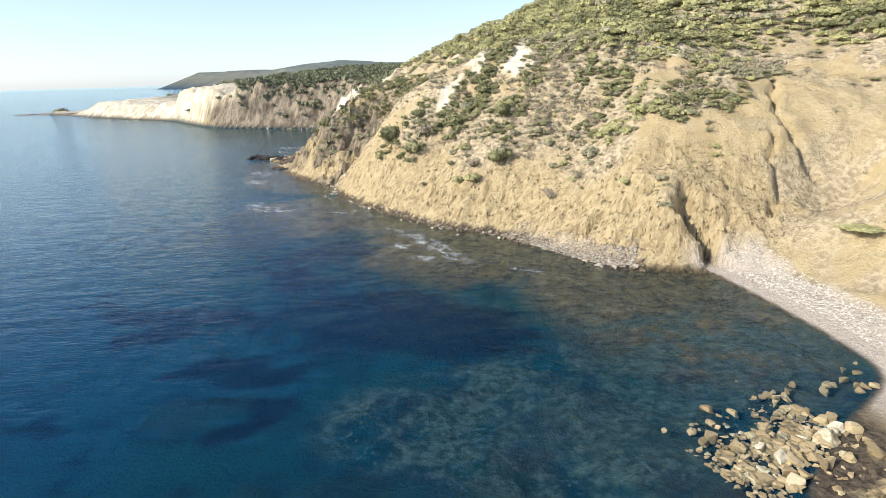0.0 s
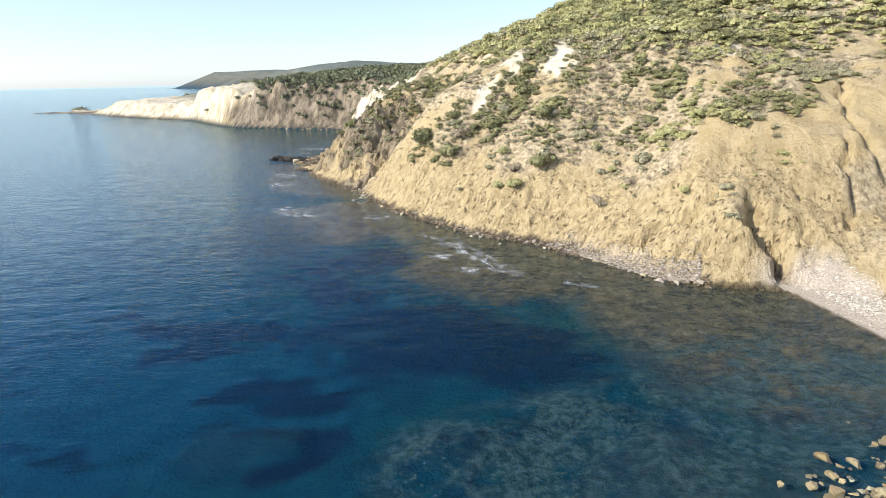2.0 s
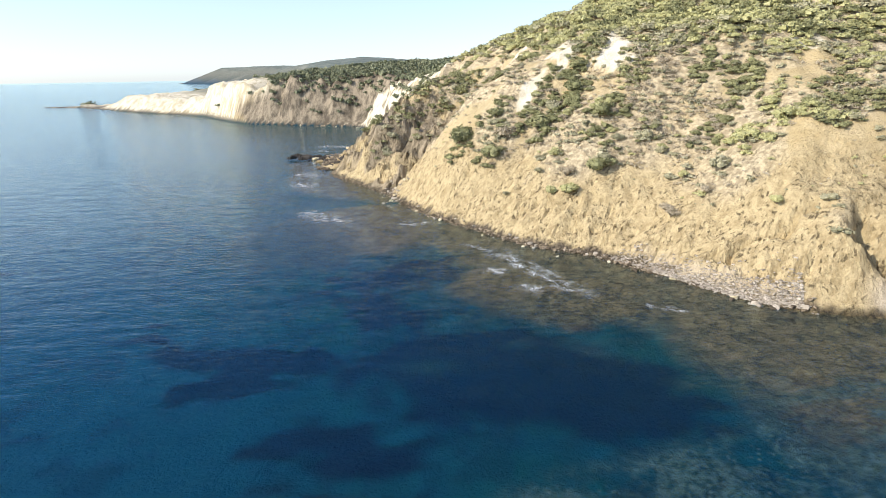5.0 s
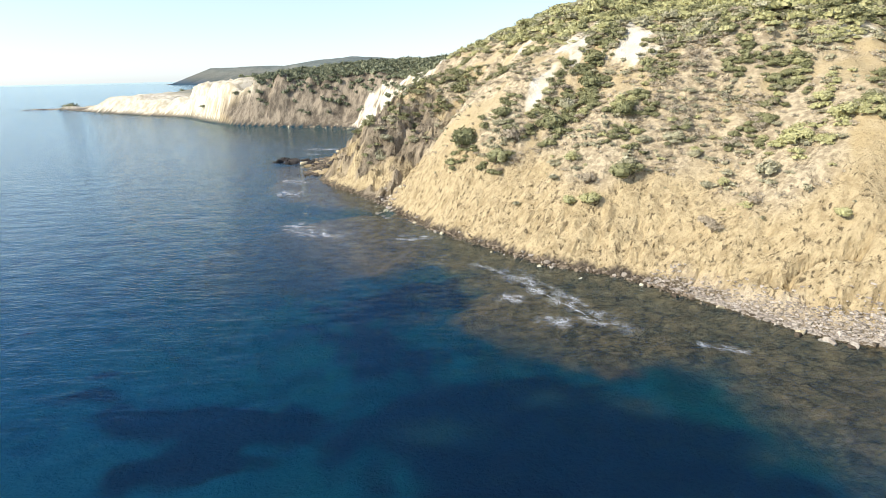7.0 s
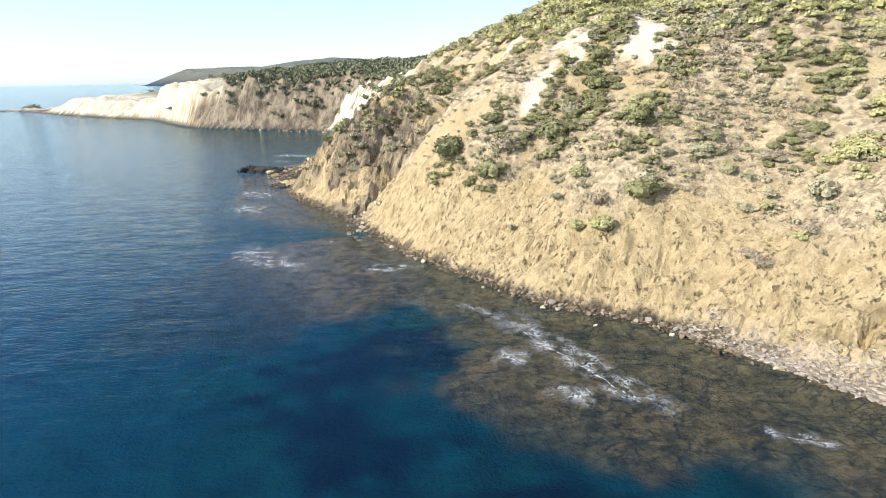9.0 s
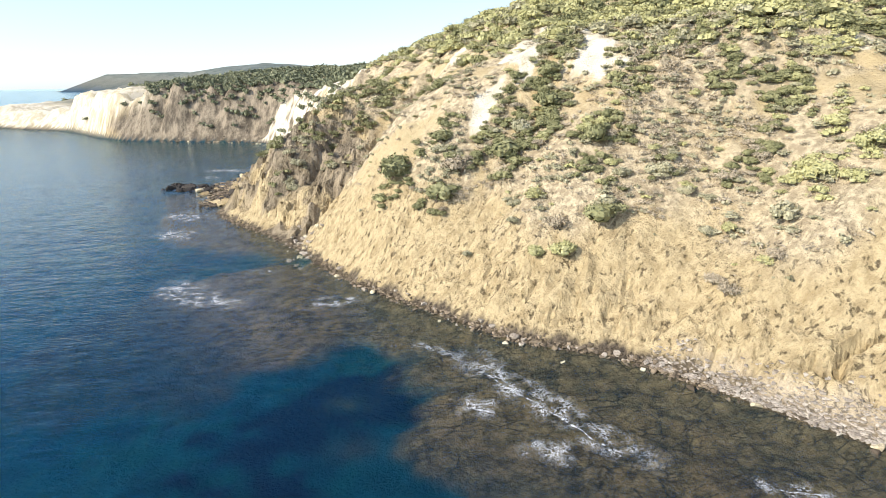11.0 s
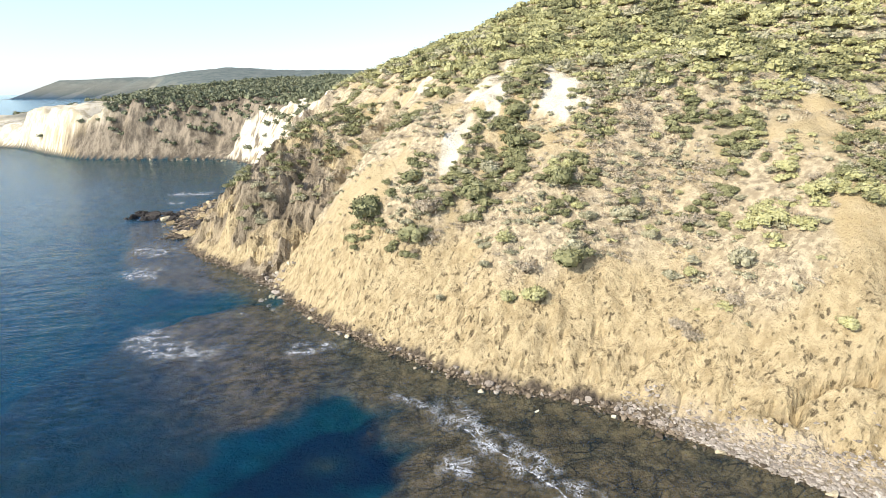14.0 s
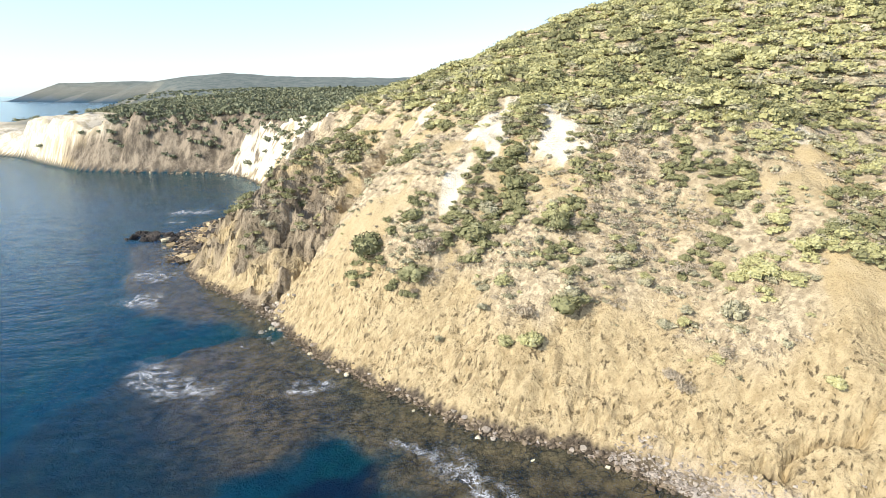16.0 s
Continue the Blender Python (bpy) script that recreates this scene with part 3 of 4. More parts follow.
XS = graded(-50, 58, 0.36, -4600, 4600, (0.012, 3.0, 290), (0.06, 40, 300))
YS = graded(19, 150, 0.36, -900, 4800, (0.1, 20, 100), (0.013, 3.0, 260))
GX, GY = np.meshgrid(XS, YS)
GZ, LAYERS = landform(GX.ravel(), GY.ravel())
ROUGH = LAYERS["rock"].reshape(GX.shape)
BROKEN = (ROUGH[:-1, :-1] > 0.4) & (GZ.reshape(GX.shape)[:-1, :-1] < 4 + 2.0 * fractal(GX / 4, GY / 4, 47, 2)[:-1, :-1] + 20 * (GY[:-1, :-1] > 106)) & (np.hypot(GX, GY - 80)[:-1, :-1] < 130) & (GZ.reshape(GX.shape)[:-1, :-1] > 0.1)
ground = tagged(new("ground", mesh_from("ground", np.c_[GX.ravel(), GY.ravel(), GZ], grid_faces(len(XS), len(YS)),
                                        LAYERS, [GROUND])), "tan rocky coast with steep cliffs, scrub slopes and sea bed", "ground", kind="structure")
GZ = GZ.reshape(GX.shape)
ground.data.polygons.foreach_set("use_smooth", ~BROKEN.ravel())


def ground_z(x, y):
    """Height of the built ground."""
    x, y = np.asarray(x, float), np.asarray(y, float)
    i = np.clip(np.searchsorted(XS, x) - 1, 0, len(XS) - 2)
    j = np.clip(np.searchsorted(YS, y) - 1, 0, len(YS) - 2)
    u, v = (x - XS[i]) / (XS[i + 1] - XS[i]), (y - YS[j]) / (YS[j + 1] - YS[j])
    return (GZ[j, i] * (1 - u) + GZ[j, i + 1] * u) * (1 - v) + (GZ[j + 1, i] * (1 - u) + GZ[j + 1, i + 1] * u) * v


WX = graded(-60, 40, 2.0, -4900, 4900, (0.1, 100, 1000), (0.1, 100, 1000))
WY = graded(15, 150, 2.0, -1500, 4950, (0.1, 100, 1000), (0.1, 100, 1000))
wx, wy = np.meshgrid(WX, WY)
water = tagged(new("water", mesh_from("water", np.c_[wx.ravel(), wy.ravel(), 0 * wx.ravel()], grid_faces(len(WX), len(WY)), None, [WATER])),
               "deep blue sea with small ripples, clear over reefs", "water", kind="structure")
water.visible_shadow = False


# ---- shrubs ----
def part(name, me, parent, label=""):
    ob = new(name, me)
    ob.parent = parent
    return tagged(ob, label) if label else ob


def cube_ball():
    """A ball of 24 quads."""
    verts, faces = [], []
    axis = np.eye(3)
    for k in range(3):
        for sign in (-1, 1):
            u, v = axis[(k + 1) % 3], axis[(k + 2) % 3] * sign
            base = len(verts)
            for j in (-1, 0, 1):
                for i in (-1, 0, 1):
                    p = sign * axis[k] + i * u + j * v
                    verts.append(p / np.linalg.norm(p))
            for j in range(2):
                for i in range(2):
                    a = base + j * 3 + i
                    faces.append((a, a + 1, a + 4, a + 3))
    return np.array(verts), np.array(faces)


BALL = cube_ball()
LUMP = (np.array([(i, j, k) for k in (-1, 1) for j in (-1, 1) for i in (-1, 1)]) * 0.62,
        np.array([(0, 2, 3, 1), (4, 5, 7, 6), (0, 1, 5, 4), (2, 6, 7, 3), (0, 4, 6, 2), (1, 3, 7, 5)]))


def shrub_arrays(rng, lobes, leaves, leaf, flat=0.75, open_crown=False, ball=LUMP):
    """A crown one metre in radius: lobes that bear leaf sprays, as quads."""
    verts, faces, n = [], [], 0
    centres = []
    for i in range(lobes):
        a, r = rng.uniform(0, 2 * math.pi), 0.62 * math.sqrt(rng.random()) if i else 0.0
        size = rng.uniform(0.34, 0.52) * (1.15 if not i else 1.0)
        c = np.array([r * math.cos(a), r * math.sin(a), flat * (0.25 + 0.42 * rng.random() * (1.1 - r))])
        centres.append((c, size))
        bump = 1 + 0.18 * rng.standard_normal((len(ball[0]), 1))
        core = (0.40 if open_crown else 0.80) * (0.85 if ball is LUMP else 1)
        verts.append(c + ball[0] * bump * size * core * np.array([1, 1, flat]))
        faces.append(ball[1] + n)
        n += len(ball[0])
    for i in range(leaves):
        c, size = centres[i % lobes]
        out = rng.standard_normal(3)
        out[2] = abs(out[2]) * 0.9 - 0.25
        out /= np.linalg.norm(out)
        p = c + out * size * rng.uniform(0.72, 1.16) * np.array([1, 1, flat])
        side = np.cross(out, rng.standard_normal(3))
        side /= np.linalg.norm(side)
        tip = np.cross(side, out) * 0.8 + out * rng.uniform(0.1, 0.9)
        k = leaf * rng.uniform(0.6, 1.4)
        w = 0.30 if open_crown else 0.55
        verts.append(np.array([p - tip * k * 0.5, p + side * k * w + out * 0.12 * k, p + tip * k * 0.9, p - side * k * w]))
        faces.append(np.array([[n, n + 1, n + 2, n + 3]]))
        n += 4
    v = np.vstack(verts)
    v[:, 2] = np.maximum(v[:, 2], -0.15)
    return v, np.vstack(faces)


LEAVES = {"green": LEAF_GREEN, "light": LEAF_LIGHT, "dry": LEAF_DRY, "grey": LEAF_GREY}
WORDS = {"green": "dense dark green evergreen shrub growing on the slope", "light": "yellow-green rounded shrub growing on the slope",
         "dry": "dry grey-brown twiggy shrub on the slope", "grey": "pale grey-green low shrub on the slope"}
rng = np.random.default_rng(7)
CROWNS, COARSE, TUFTS = {}, {}, {}
for kind in LEAVES:
    CROWNS[kind] = []
    for i in range(4):
        v, q = shrub_arrays(rng, 9, 680, 0.10 if kind != "dry" else 0.125, 0.8, kind == "dry", BALL)
        CROWNS[kind].append(mesh_from("crown", v, q, {"tint": np.zeros(len(v))}, [LEAVES[kind]], flat=True))
    COARSE[kind] = [shrub_arrays(rng, 6, 120, 0.135, 0.8, kind == "dry") for i in range(6)]
    TUFTS[kind] = [shrub_arrays(rng, 2, 18, 0.34, 0.8, kind == "dry") for i in range(5)]
FAR_CROWNS = [shrub_arrays(rng, 4, 24, 0.30, 1.0) for i in range(5)]


def stem_mesh():
    """A few crooked stems that rise from one root."""
    bm = bmesh.new()
    for i in range(4):
        a = i * 1.6 + rng.uniform(-0.4, 0.4)
        last, ring = None, None
        for k in range(4):
            p = Vector((math.cos(a) * 0.16 * k * k * 0.5, math.sin(a) * 0.16 * k * k * 0.5, -0.3 + 0.25 * k))
            r = 0.055 * (1 - 0.22 * k)
            now = [bm.verts.new(p + Vector((r * math.cos(b * 1.2566), r * math.sin(b * 1.2566), 0))) for b in range(5)]
            if ring:
                for b in range(5):
                    bm.faces.new((ring[b], ring[(b + 1) % 5], now[(b + 1) % 5], now[b]))
            ring = now
    me = bpy.data.meshes.new("stem")
    bm.to_mesh(me)
    me.materials.append(WOOD)
    return me


STEM = stem_mesh()


def shrub(kind, x, y, r, squash=1.0):
    """One shrub with crown and stems, rooted in the ground."""
    root = new("shrub")
    root.location = (x, y, float(ground_z(x, y)) + 0.12 * r)
    root.rotation_euler = (0, 0, rng.uniform(0, 6.28))
    root.scale = (r * rng.uniform(0.9, 1.15), r * rng.uniform(0.85, 1.1), r * squash * rng.uniform(0.85, 1.1))
    part("crown", CROWNS[kind][rng.integers(4)], root)
    part("stem", STEM, root, "bare grey-brown stems")
    return tagged(root, WORDS[kind], "shrub", "shrubs on the slope")


# single shrubs on the lower face: x, y, radius
for kind, spots in {"green": [(8.9, 80.6, 2.3), (-9.6, 97.8, 2.7), (-5.3, 91.4, 1.9), (10.3, 87, 1.9), (2.4, 91.2, 2.2), (7.4, 94, 1.9), (8.7, 97, 1.8), (-3.7, 96.5, 1.6)],
                    "light": [(4.8, 80, 1.3), (2.2, 81, 1.0), (3.6, 85.6, 1.1), (17.1, 75.6, 0.8), (27.2, 77.8, 1.3), (23.5, 74.3, 1.6), (26.8, 73.4, 1.6), (22.6, 65.3, 1.1)],
                    "dry": [(4.6, 82.1, 1.3), (14.4, 72.6, 0.9), (14.5, 71.1, 1.0), (18.1, 71.1, 0.9), (-2.4, 92.8, 2.2), (19.2, 79.2, 1.2)],
                    "grey": [(-3.1, 85.4, 0.7), (2, 86.9, 0.9), (1.2, 84.9, 0.7), (11.2, 83.3, 1.0), (15.8, 80, 1.0), (20.3, 73.6, 1.4), (15.8, 76.4, 0.8), (4.3, 93.3, 1.5),
                             (14.2, 82.1, 1.5), (25.9, 62.7, 0.9), (27.4, 60.2, 0.8), (8.8, 81.2, 1.2), (-23.2, 121, 1.5), (-17.8, 119.3, 1.1), (-24, 118.6, 1.4)]}.items():
    for x, y, r in spots:
        shrub(kind, x, y, r)
shrub("light", 42, 50.8, 2.4, 0.3)


def scatter(x0, x1, y0, y1, step):
    gx, gy = np.meshgrid(np.arange(x0, x1, step), np.arange(y0, y1, step))
    x, y = gx.ravel() + rng.uniform(-0.5, 0.5, gx.size) * step, gy.ravel() + rng.uniform(-0.5, 0.5, gx.size) * step
    d, s, z = land_base(x, y)
    return x, y, ground_z(x, y), d


def pick_kind(x, y, z, u):
    """Which shrub grows where: greener above, drier in the middle of the slope."""
    patch = float(fractal(np.array(x / 9), np.array(y / 9), 91, 3)) + 0.5 * float(fractal(np.array(x / 3), np.array(y / 3), 95, 2))
    green = min(max((z - 19) / 9, 0), 1)
    v = u + 0.45 * patch
    if v < 0.30 + 0.02 * green:
        return "green"
    if v < 0.46 + 0.50 * green:
        return "light"
    return "dry" if v < 0.86 + 0.1 * green else "grey"


def join_plants(name, plants, label, category):
    """Many far plants in one mesh. A plant: crown arrays, place, radius, height factor, material index."""
    verts, faces, tint, index, n = [], [], [], [], 0
    for (v, q), p, r, tall, m in plants:
        a = rng.uniform(0, 6.28)
        c, s = math.cos(a), math.sin(a)
        w = v * np.array([r, r, r * tall])
        verts.append(np.c_[w[:, 0] * c - w[:, 1] * s, w[:, 0] * s + w[:, 1] * c, w[:, 2]] + np.array(p))
        faces.append(q + n)
        tint.append(np.full(len(v), rng.random()))
        index.append(np.full(len(q), m))
        n += len(v)
    return tagged(new(name, mesh_from(name, np.vstack(verts), np.vstack(faces), {"tint": np.concatenate(tint)}, list(LEAVES.values()) + [LEAF_WOOD],
                                      np.concatenate(index), flat=True)), label, category, kind="stuff")


KINDS = list(LEAVES)
# thickets on the slope: x, y, half width across the slope, half length up it
THICKETS = {
    "green": [(-9, 96.8, 2.6, 1.6), (-5.5, 91.5, 2.1, 1.2), (0, 93.8, 2.8, 1.4), (2.6, 91.4, 1.9, 1.8), (-4.1, 98, 2.3, 0.9), (2.2, 94.7, 1.8, 1.6), (6, 92.2, 2.6, 2.2), (7.6, 93.6, 1.5, 1.8),
              (5.4, 97, 2.5, 2.1), (8.4, 98, 2.7, 1.8), (10.3, 99.8, 2.0, 2.2), (-3.1, 109.5, 1.9, 3.0), (4.1, 120.5, 1.9, 4), (10.9, 87, 2.5, 2.0), (8.6, 85, 1.9, 0.9), (10.4, 83, 1.2, 0.9),
              (14.5, 82, 1.0, 1.2), (20.5, 78.7, 1.8, 1.3), (19.1, 80, 0.6, 0.9)],
    "green above": [(23, 80.2, 1.8, 1.3), (24.3, 84.7, 3.5, 1.3), (26.2, 83, 1.4, 2.3), (22.2, 86.2, 1.4, 0.8), (14.6, 90.4, 1.8, 1.9), (16, 93.6, 2.4, 3.2), (23.2, 91.4, 3, 3.2),
                    (29.9, 90.6, 2.4, 2.4), (35.1, 78.8, 1.3, 1.7), (33.4, 75.8, 2.2, 3.0), (27, 80.6, 2.1, 0.7), (30.6, 72, 2.8, 1.9), (37.5, 72.6, 1.5, 2.8)],
    "green point": [(-13.6, 150.8, 4, 6), (-18.4, 147, 4.5, 8), (-9.5, 137.2, 3, 4), (-22, 148, 3, 7), (-7.5, 157, 3, 6), (-25.2, 124, 2.2, 2), (-25.6, 121.8, 1.9, 0.9),
                    (-26, 118.7, 1.5, 0.6), (-18.4, 120.4, 1.1, 1.6), (-3, 134.6, 1.8, 0.8), (-29, 134, 2.5, 4), (-26, 140, 3, 6), (-15, 134, 4, 4), (-20, 132, 3, 3.5), (-11, 131, 2.5, 2.5), (-23, 129, 2, 2), (-8, 138, 3, 4)],
    "light": [(10.8, 125.9, 3.2, 4.5), (4.8, 88.2, 1.1, 0.4), (16.4, 80.5, 0.8, 0.6), (27.4, 78.2, 1.0, 1.5), (24, 74.3, 3.0, 1.7), (32.5, 87.8, 2.9, 3.6), (29.2, 72, 1.6, 1.5),
              (29.5, 79.6, 0.8, 0.8), (40.2, 83.3, 2.3, 4.5), (33.9, 65.5, 1.4, 0.5), (28.3, 61, 0.7, 0.4)],
    "dry": [(-0.6, 91, 3, 1.0), (13.1, 85.2, 2.2, 1.3), (21.9, 82, 2.2, 1.3), (16.5, 87.8, 3.4, 1.6), (12.5, 91.2, 1.2, 1.2), (18.3, 90.6, 3.6, 2.2), (24.7, 88.6, 1.7, 1.2),
            (26.6, 72.5, 0.5, 0.5), (48.1, 82.6, 1.1, 4), (17.5, 83.5, 2.5, 1.8), (12, 81, 1.6, 1.2)],
    "grey": [(-4.3, 94.6, 2.2, 1.6), (0.4, 136.6, 0.8, 3), (5.6, 133.4, 1.2, 5), (-22.1, 127.3, 2, 2.5), (-24.5, 120.1, 2.4, 0.6), (3.5, 85, 1.0, 0.7), (1.7, 87.8, 1.1, 0.6), (14.1, 86.3, 1.4, 1.0),
             (5.9, 86.2, 2, 1.0), (16.2, 84.3, 1.4, 1.1), (28.6, 84, 1.4, 1.1), (20.7, 84, 1.4, 1.1), (37.6, 84.2, 2.3, 1.5), (26.5, 75, 0.7, 0.5), (44.5, 80.2, 2.9, 4.5), (33.3, 68.6, 0.8, 0.7),
             (25.7, 62.2, 0.9, 0.7), (22.8, 65, 0.8, 0.4)]}
singles, carpet = 0, []


def plant(kind, x, y, r, tall):
    """One more shrub: a thing of its own where it grows near, else a part of the scrub."""
    global singles
    if singles < 290 and -14 < x < 34 and y < 96:
        singles += 1
        shrub(kind, x, y, r, tall)
    else:
        carpet.append((COARSE[kind][rng.integers(6)], (x, y, float(ground_z(x, y)) + 0.08 * r), r, tall, KINDS.index(kind)))


for kind, spots in THICKETS.items():
    kind = kind.split()[0]
    for cx, cy, w, l in spots:
        far = math.hypot(cx + 11, cy - 36) > 75
        lead = Vector((cx + 11, cy - 36)).normalized()
        for i in range(max(1, int(math.pi * w * l / (1.4 if far else 0.50)))):
            a, q = rng.uniform(0, 6.28), math.sqrt(rng.random())
            u, v = 1.2 * w * q * math.cos(a), 1.2 * l * q * math.sin(a)
            r = rng.uniform(0.5, 1.05) * (1.35 if far else 1) * min(1, 0.45 + 0.3 * (w + l) / 2)
            mixed = kind if rng.random() < 0.84 else ("dry", "grey", "light")[rng.integers(3)]
            plant(mixed, cx + lead.y * u + lead.x * v, cy - lead.x * u + lead.y * v, r, rng.uniform(0.75, 1.05))
# the rest of the scrub: sparse and dry on the slope, a closed green cover above
x, y, z, d = scatter(-30, 110, 58, 200, 1.04)
thick = scrub_amount(x, y, z, d)
high = smooth(21.5, 26, z)
away = np.hypot(x + 11, y - 36)
thick = thick * (0.52 + 0.48 * high) * np.where(away > 85, 0.5, 1.0) * (y < 178 + 0.4 * x)
for i in np.flatnonzero(rng.random(len(x)) < thick):
    kind = pick_kind(x[i], y[i], z[i], rng.random())
    if high[i] < 0.35 and kind in ("green", "light") and rng.random() < 0.75:
        kind = ("dry", "grey")[rng.integers(2)]
    r = (0.5 + 0.75 * rng.random() ** 1.5) * (1 + 0.55 * high[i]) * (0.85 if kind == "dry" else 1) * (1.28 if away[i] > 85 else 1)
    carpet.append((COARSE[kind][rng.integers(6)], (x[i], y[i], z[i] + 0.06 * r), r, rng.uniform(0.55, 0.85), KINDS.index(kind)))
# tufts among the shrubs and on the bare face
x, y, z, d = scatter(-30, 66, 38, 135, 1.0)
thick = 0.30 * np.maximum(smooth(3.5, 9, z), smooth(36, 42, x) * smooth(7, 11, d)) * smooth(60, 30, d) * (d > 2) * smooth(0.0, 0.5, 0.3 + fractal(x / 4, y / 4, 97, 2)) * (1 - chalk_amount(x, y, z, d))
for i in np.flatnonzero(rng.random(len(x)) < thick):
    kind = ("dry", "grey", "dry", "light")[rng.integers(4)]
    r = 0.18 + 0.3 * rng.random() ** 2
    carpet.append((TUFTS[kind][rng.integers(5)], (x[i], y[i], z[i] + 0.02), r, 0.9, KINDS.index(kind)))
x, y, z, d = scatter(-14, 46, 66, 108, 0.95)
thick = 0.8 * smooth(0.05, 0.2, scrub_amount(x, y, z, d)) * smooth(-0.25, 0.1, fractal(x / 4.5, y / 4.5, 67, 3)) * smooth(27, 22, z)
for i in np.flatnonzero(rng.random(len(x)) < thick):
    kind = ("dry", "dry", "grey")[rng.integers(3)]
    r = 0.35 + 0.4 * rng.random()
    carpet.append((TUFTS[kind][rng.integers(5)], (x[i], y[i], z[i] + 0.02), r, 0.9, KINDS.index(kind)))
join_plants("scrub", carpet, "dense coastal scrub of green and dry shrubs", "scrub")

# woods on the headland across the bay
x, y, z, d = scatter(-150, 30, 175, 370, 2.4)
thick = smooth(5, 13, d + 5 * fractal(x / 12, y / 12, 101, 3)) * smooth(0.15, -0.25, chalk_amount(x, y, z, d) - 0.5) * smooth(-150, -100, x + 0.0 * y) + 0.6 * smooth(4, 11, d)
thick = np.where(chalk_amount(x, y, z, d) > 0.5, np.where(x > -90, 0.14, 0.02), thick) * (z > 3.5)
wood = []
for i in np.flatnonzero(rng.random(len(x)) < thick):
    r = rng.uniform(1.1, 2.6)
    wood.append((FAR_CROWNS[rng.integers(5)], (x[i], y[i], z[i] + 0.3), r, rng.uniform(0.65, 1.0), 4))
x, y, z, d = scatter(-600, 200, 420, 1500, 14)
for i in np.flatnonzero((d > 12) & (rng.random(len(x)) < 0.55)):
    wood.append((FAR_CROWNS[rng.integers(5)], (x[i], y[i], z[i]), rng.uniform(3, 8), 0.55, 4))
join_plants("far_wood", wood, "low dark evergreen wood on the far headland", "wood")


# ---- rocks ----
def rock_mesh(name, seed, mat, points=13, stretch=(1.0, 0.78, 0.56)):
    """An angular boulder: the hull of random points, its faces broken and worn."""
    r = np.random.default_rng(seed)
    bm = bmesh.new()
    for i in range(points):
        p = r.standard_normal(3)
        p = p / np.linalg.norm(p) * r.uniform(0.8, 1.05)
        bm.verts.new(Vector(np.sign(p) * np.abs(p) ** 0.62 * np.array(stretch) * 0.5))
    hull = bmesh.ops.convex_hull(bm, input=bm.verts)
    bmesh.ops.delete(bm, geom=list({g for g in hull["geom_interior"] if isinstance(g, bmesh.types.BMVert)}), context="VERTS")
    if points > 10:
        bmesh.ops.subdivide_edges(bm, edges=list(bm.edges), cuts=1, use_grid_fill=True, smooth=0.0)
        for v in bm.verts:
            v.co += v.co.normalized() * 0.075 * noise.fractal(v.co * 3.5 + Vector((seed, 0, 0)), 1.0, 2.0, 3)
    bmesh.ops.triangulate(bm, faces=list(bm.faces))
    me = bpy.data.meshes.new(name)
    bm.to_mesh(me)
    bm.free()
    me.materials.append(mat)
    return me


ROCKS = {mat.name: [rock_mesh("rock", 20 + i, mat) for i in range(6)] for mat in (STONE_PALE, STONE_TAN, STONE_GREY, STONE_DARK, STONE_BLACK)}


def rock(name, mat, x, y, size, label, group, sink=0.22, base=None, flat=1.0):
    z = float(ground_z(x, y)) if base is None else base
    ob = new(name, ROCKS[mat.name][rng.integers(6)])
    ob.location = (x, y, z + size * 0.31 * flat - sink * size)
    ob.rotation_euler = (rng.uniform(-0.3, 0.3), rng.uniform(-0.3, 0.3), rng.uniform(0, 6.28))
    ob.scale = (size * rng.uniform(0.85, 1.2), size * rng.uniform(0.85, 1.2), size * flat * rng.uniform(0.8, 1.15))
    return tagged(ob, label, "rock", group)


# the heap of boulders in the shallows
for x, y, size in [(22.4, 26.4, 1.6), (18.8, 25.4, 1.4), (24.8, 22.8, 2.6), (26.6, 23.2, 2.8), (15.2, 21.2, 1.6), (25.6, 21.2, 2.6)]:
    rock("boulder", STONE_PALE, x, y, size, "large pale limestone boulder in the heap by the shore", "boulders in the shallows", 0.1, max(-0.25, float(ground_z(x, y))), 0.85)
for i in range(280):
    u, v = rng.uniform(0, 1), rng.normal(0, 1)
    x, y = 15.4 + 8.4 * u + 0.6 * v, 23.6 + 5.0 * u - 1.25 * v + rng.uniform(-0.8, 0.8)
    rock("boulder", STONE_PALE if rng.random() < 0.14 else STONE_TAN, x, y, 0.32 + 0.85 * rng.random() ** 1.7, "rough pale tan boulder in the heap by the shore",
         "boulders in the shallows", 0.12, max(-0.35, float(ground_z(x, y))))
HEAP = [(15.2 + 8.8 * u + 0.7 * v, 23.4 + 5.2 * u - 1.5 * v, 0.2 + 0.4 * rng.random() ** 2) for u, v in zip(rng.random(420), rng.normal(0, 1, 420))]
for i in range(26):
    a = rng.uniform(0, 1)
    x, y = 22 + 9 * a + rng.normal(0, 0.8), 31 + 3.2 * a + rng.normal(0, 0.8)
    rock("stone", STONE_TAN, x, y, rng.uniform(0.3, 0.9), "tan stone lying in shallow water", "stones in the shallows", 0.2, max(-0.28, float(ground_z(x, y))))


def coast_spot(s, inland):
    """A place so many metres along the coast and inland of it."""
    i = min(max(int(np.searchsorted(LENGTH, s)) - 1, 0), len(COAST) - 2)
    t = (s - LENGTH[i]) / (LENGTH[i + 1] - LENGTH[i])
    p, u = COAST[i] * (1 - t) + COAST[i + 1] * t, (COAST[i + 1] - COAST[i]) / (LENGTH[i + 1] - LENGTH[i])
    return p[0] + u[1] * inland, p[1] - u[0] * inland


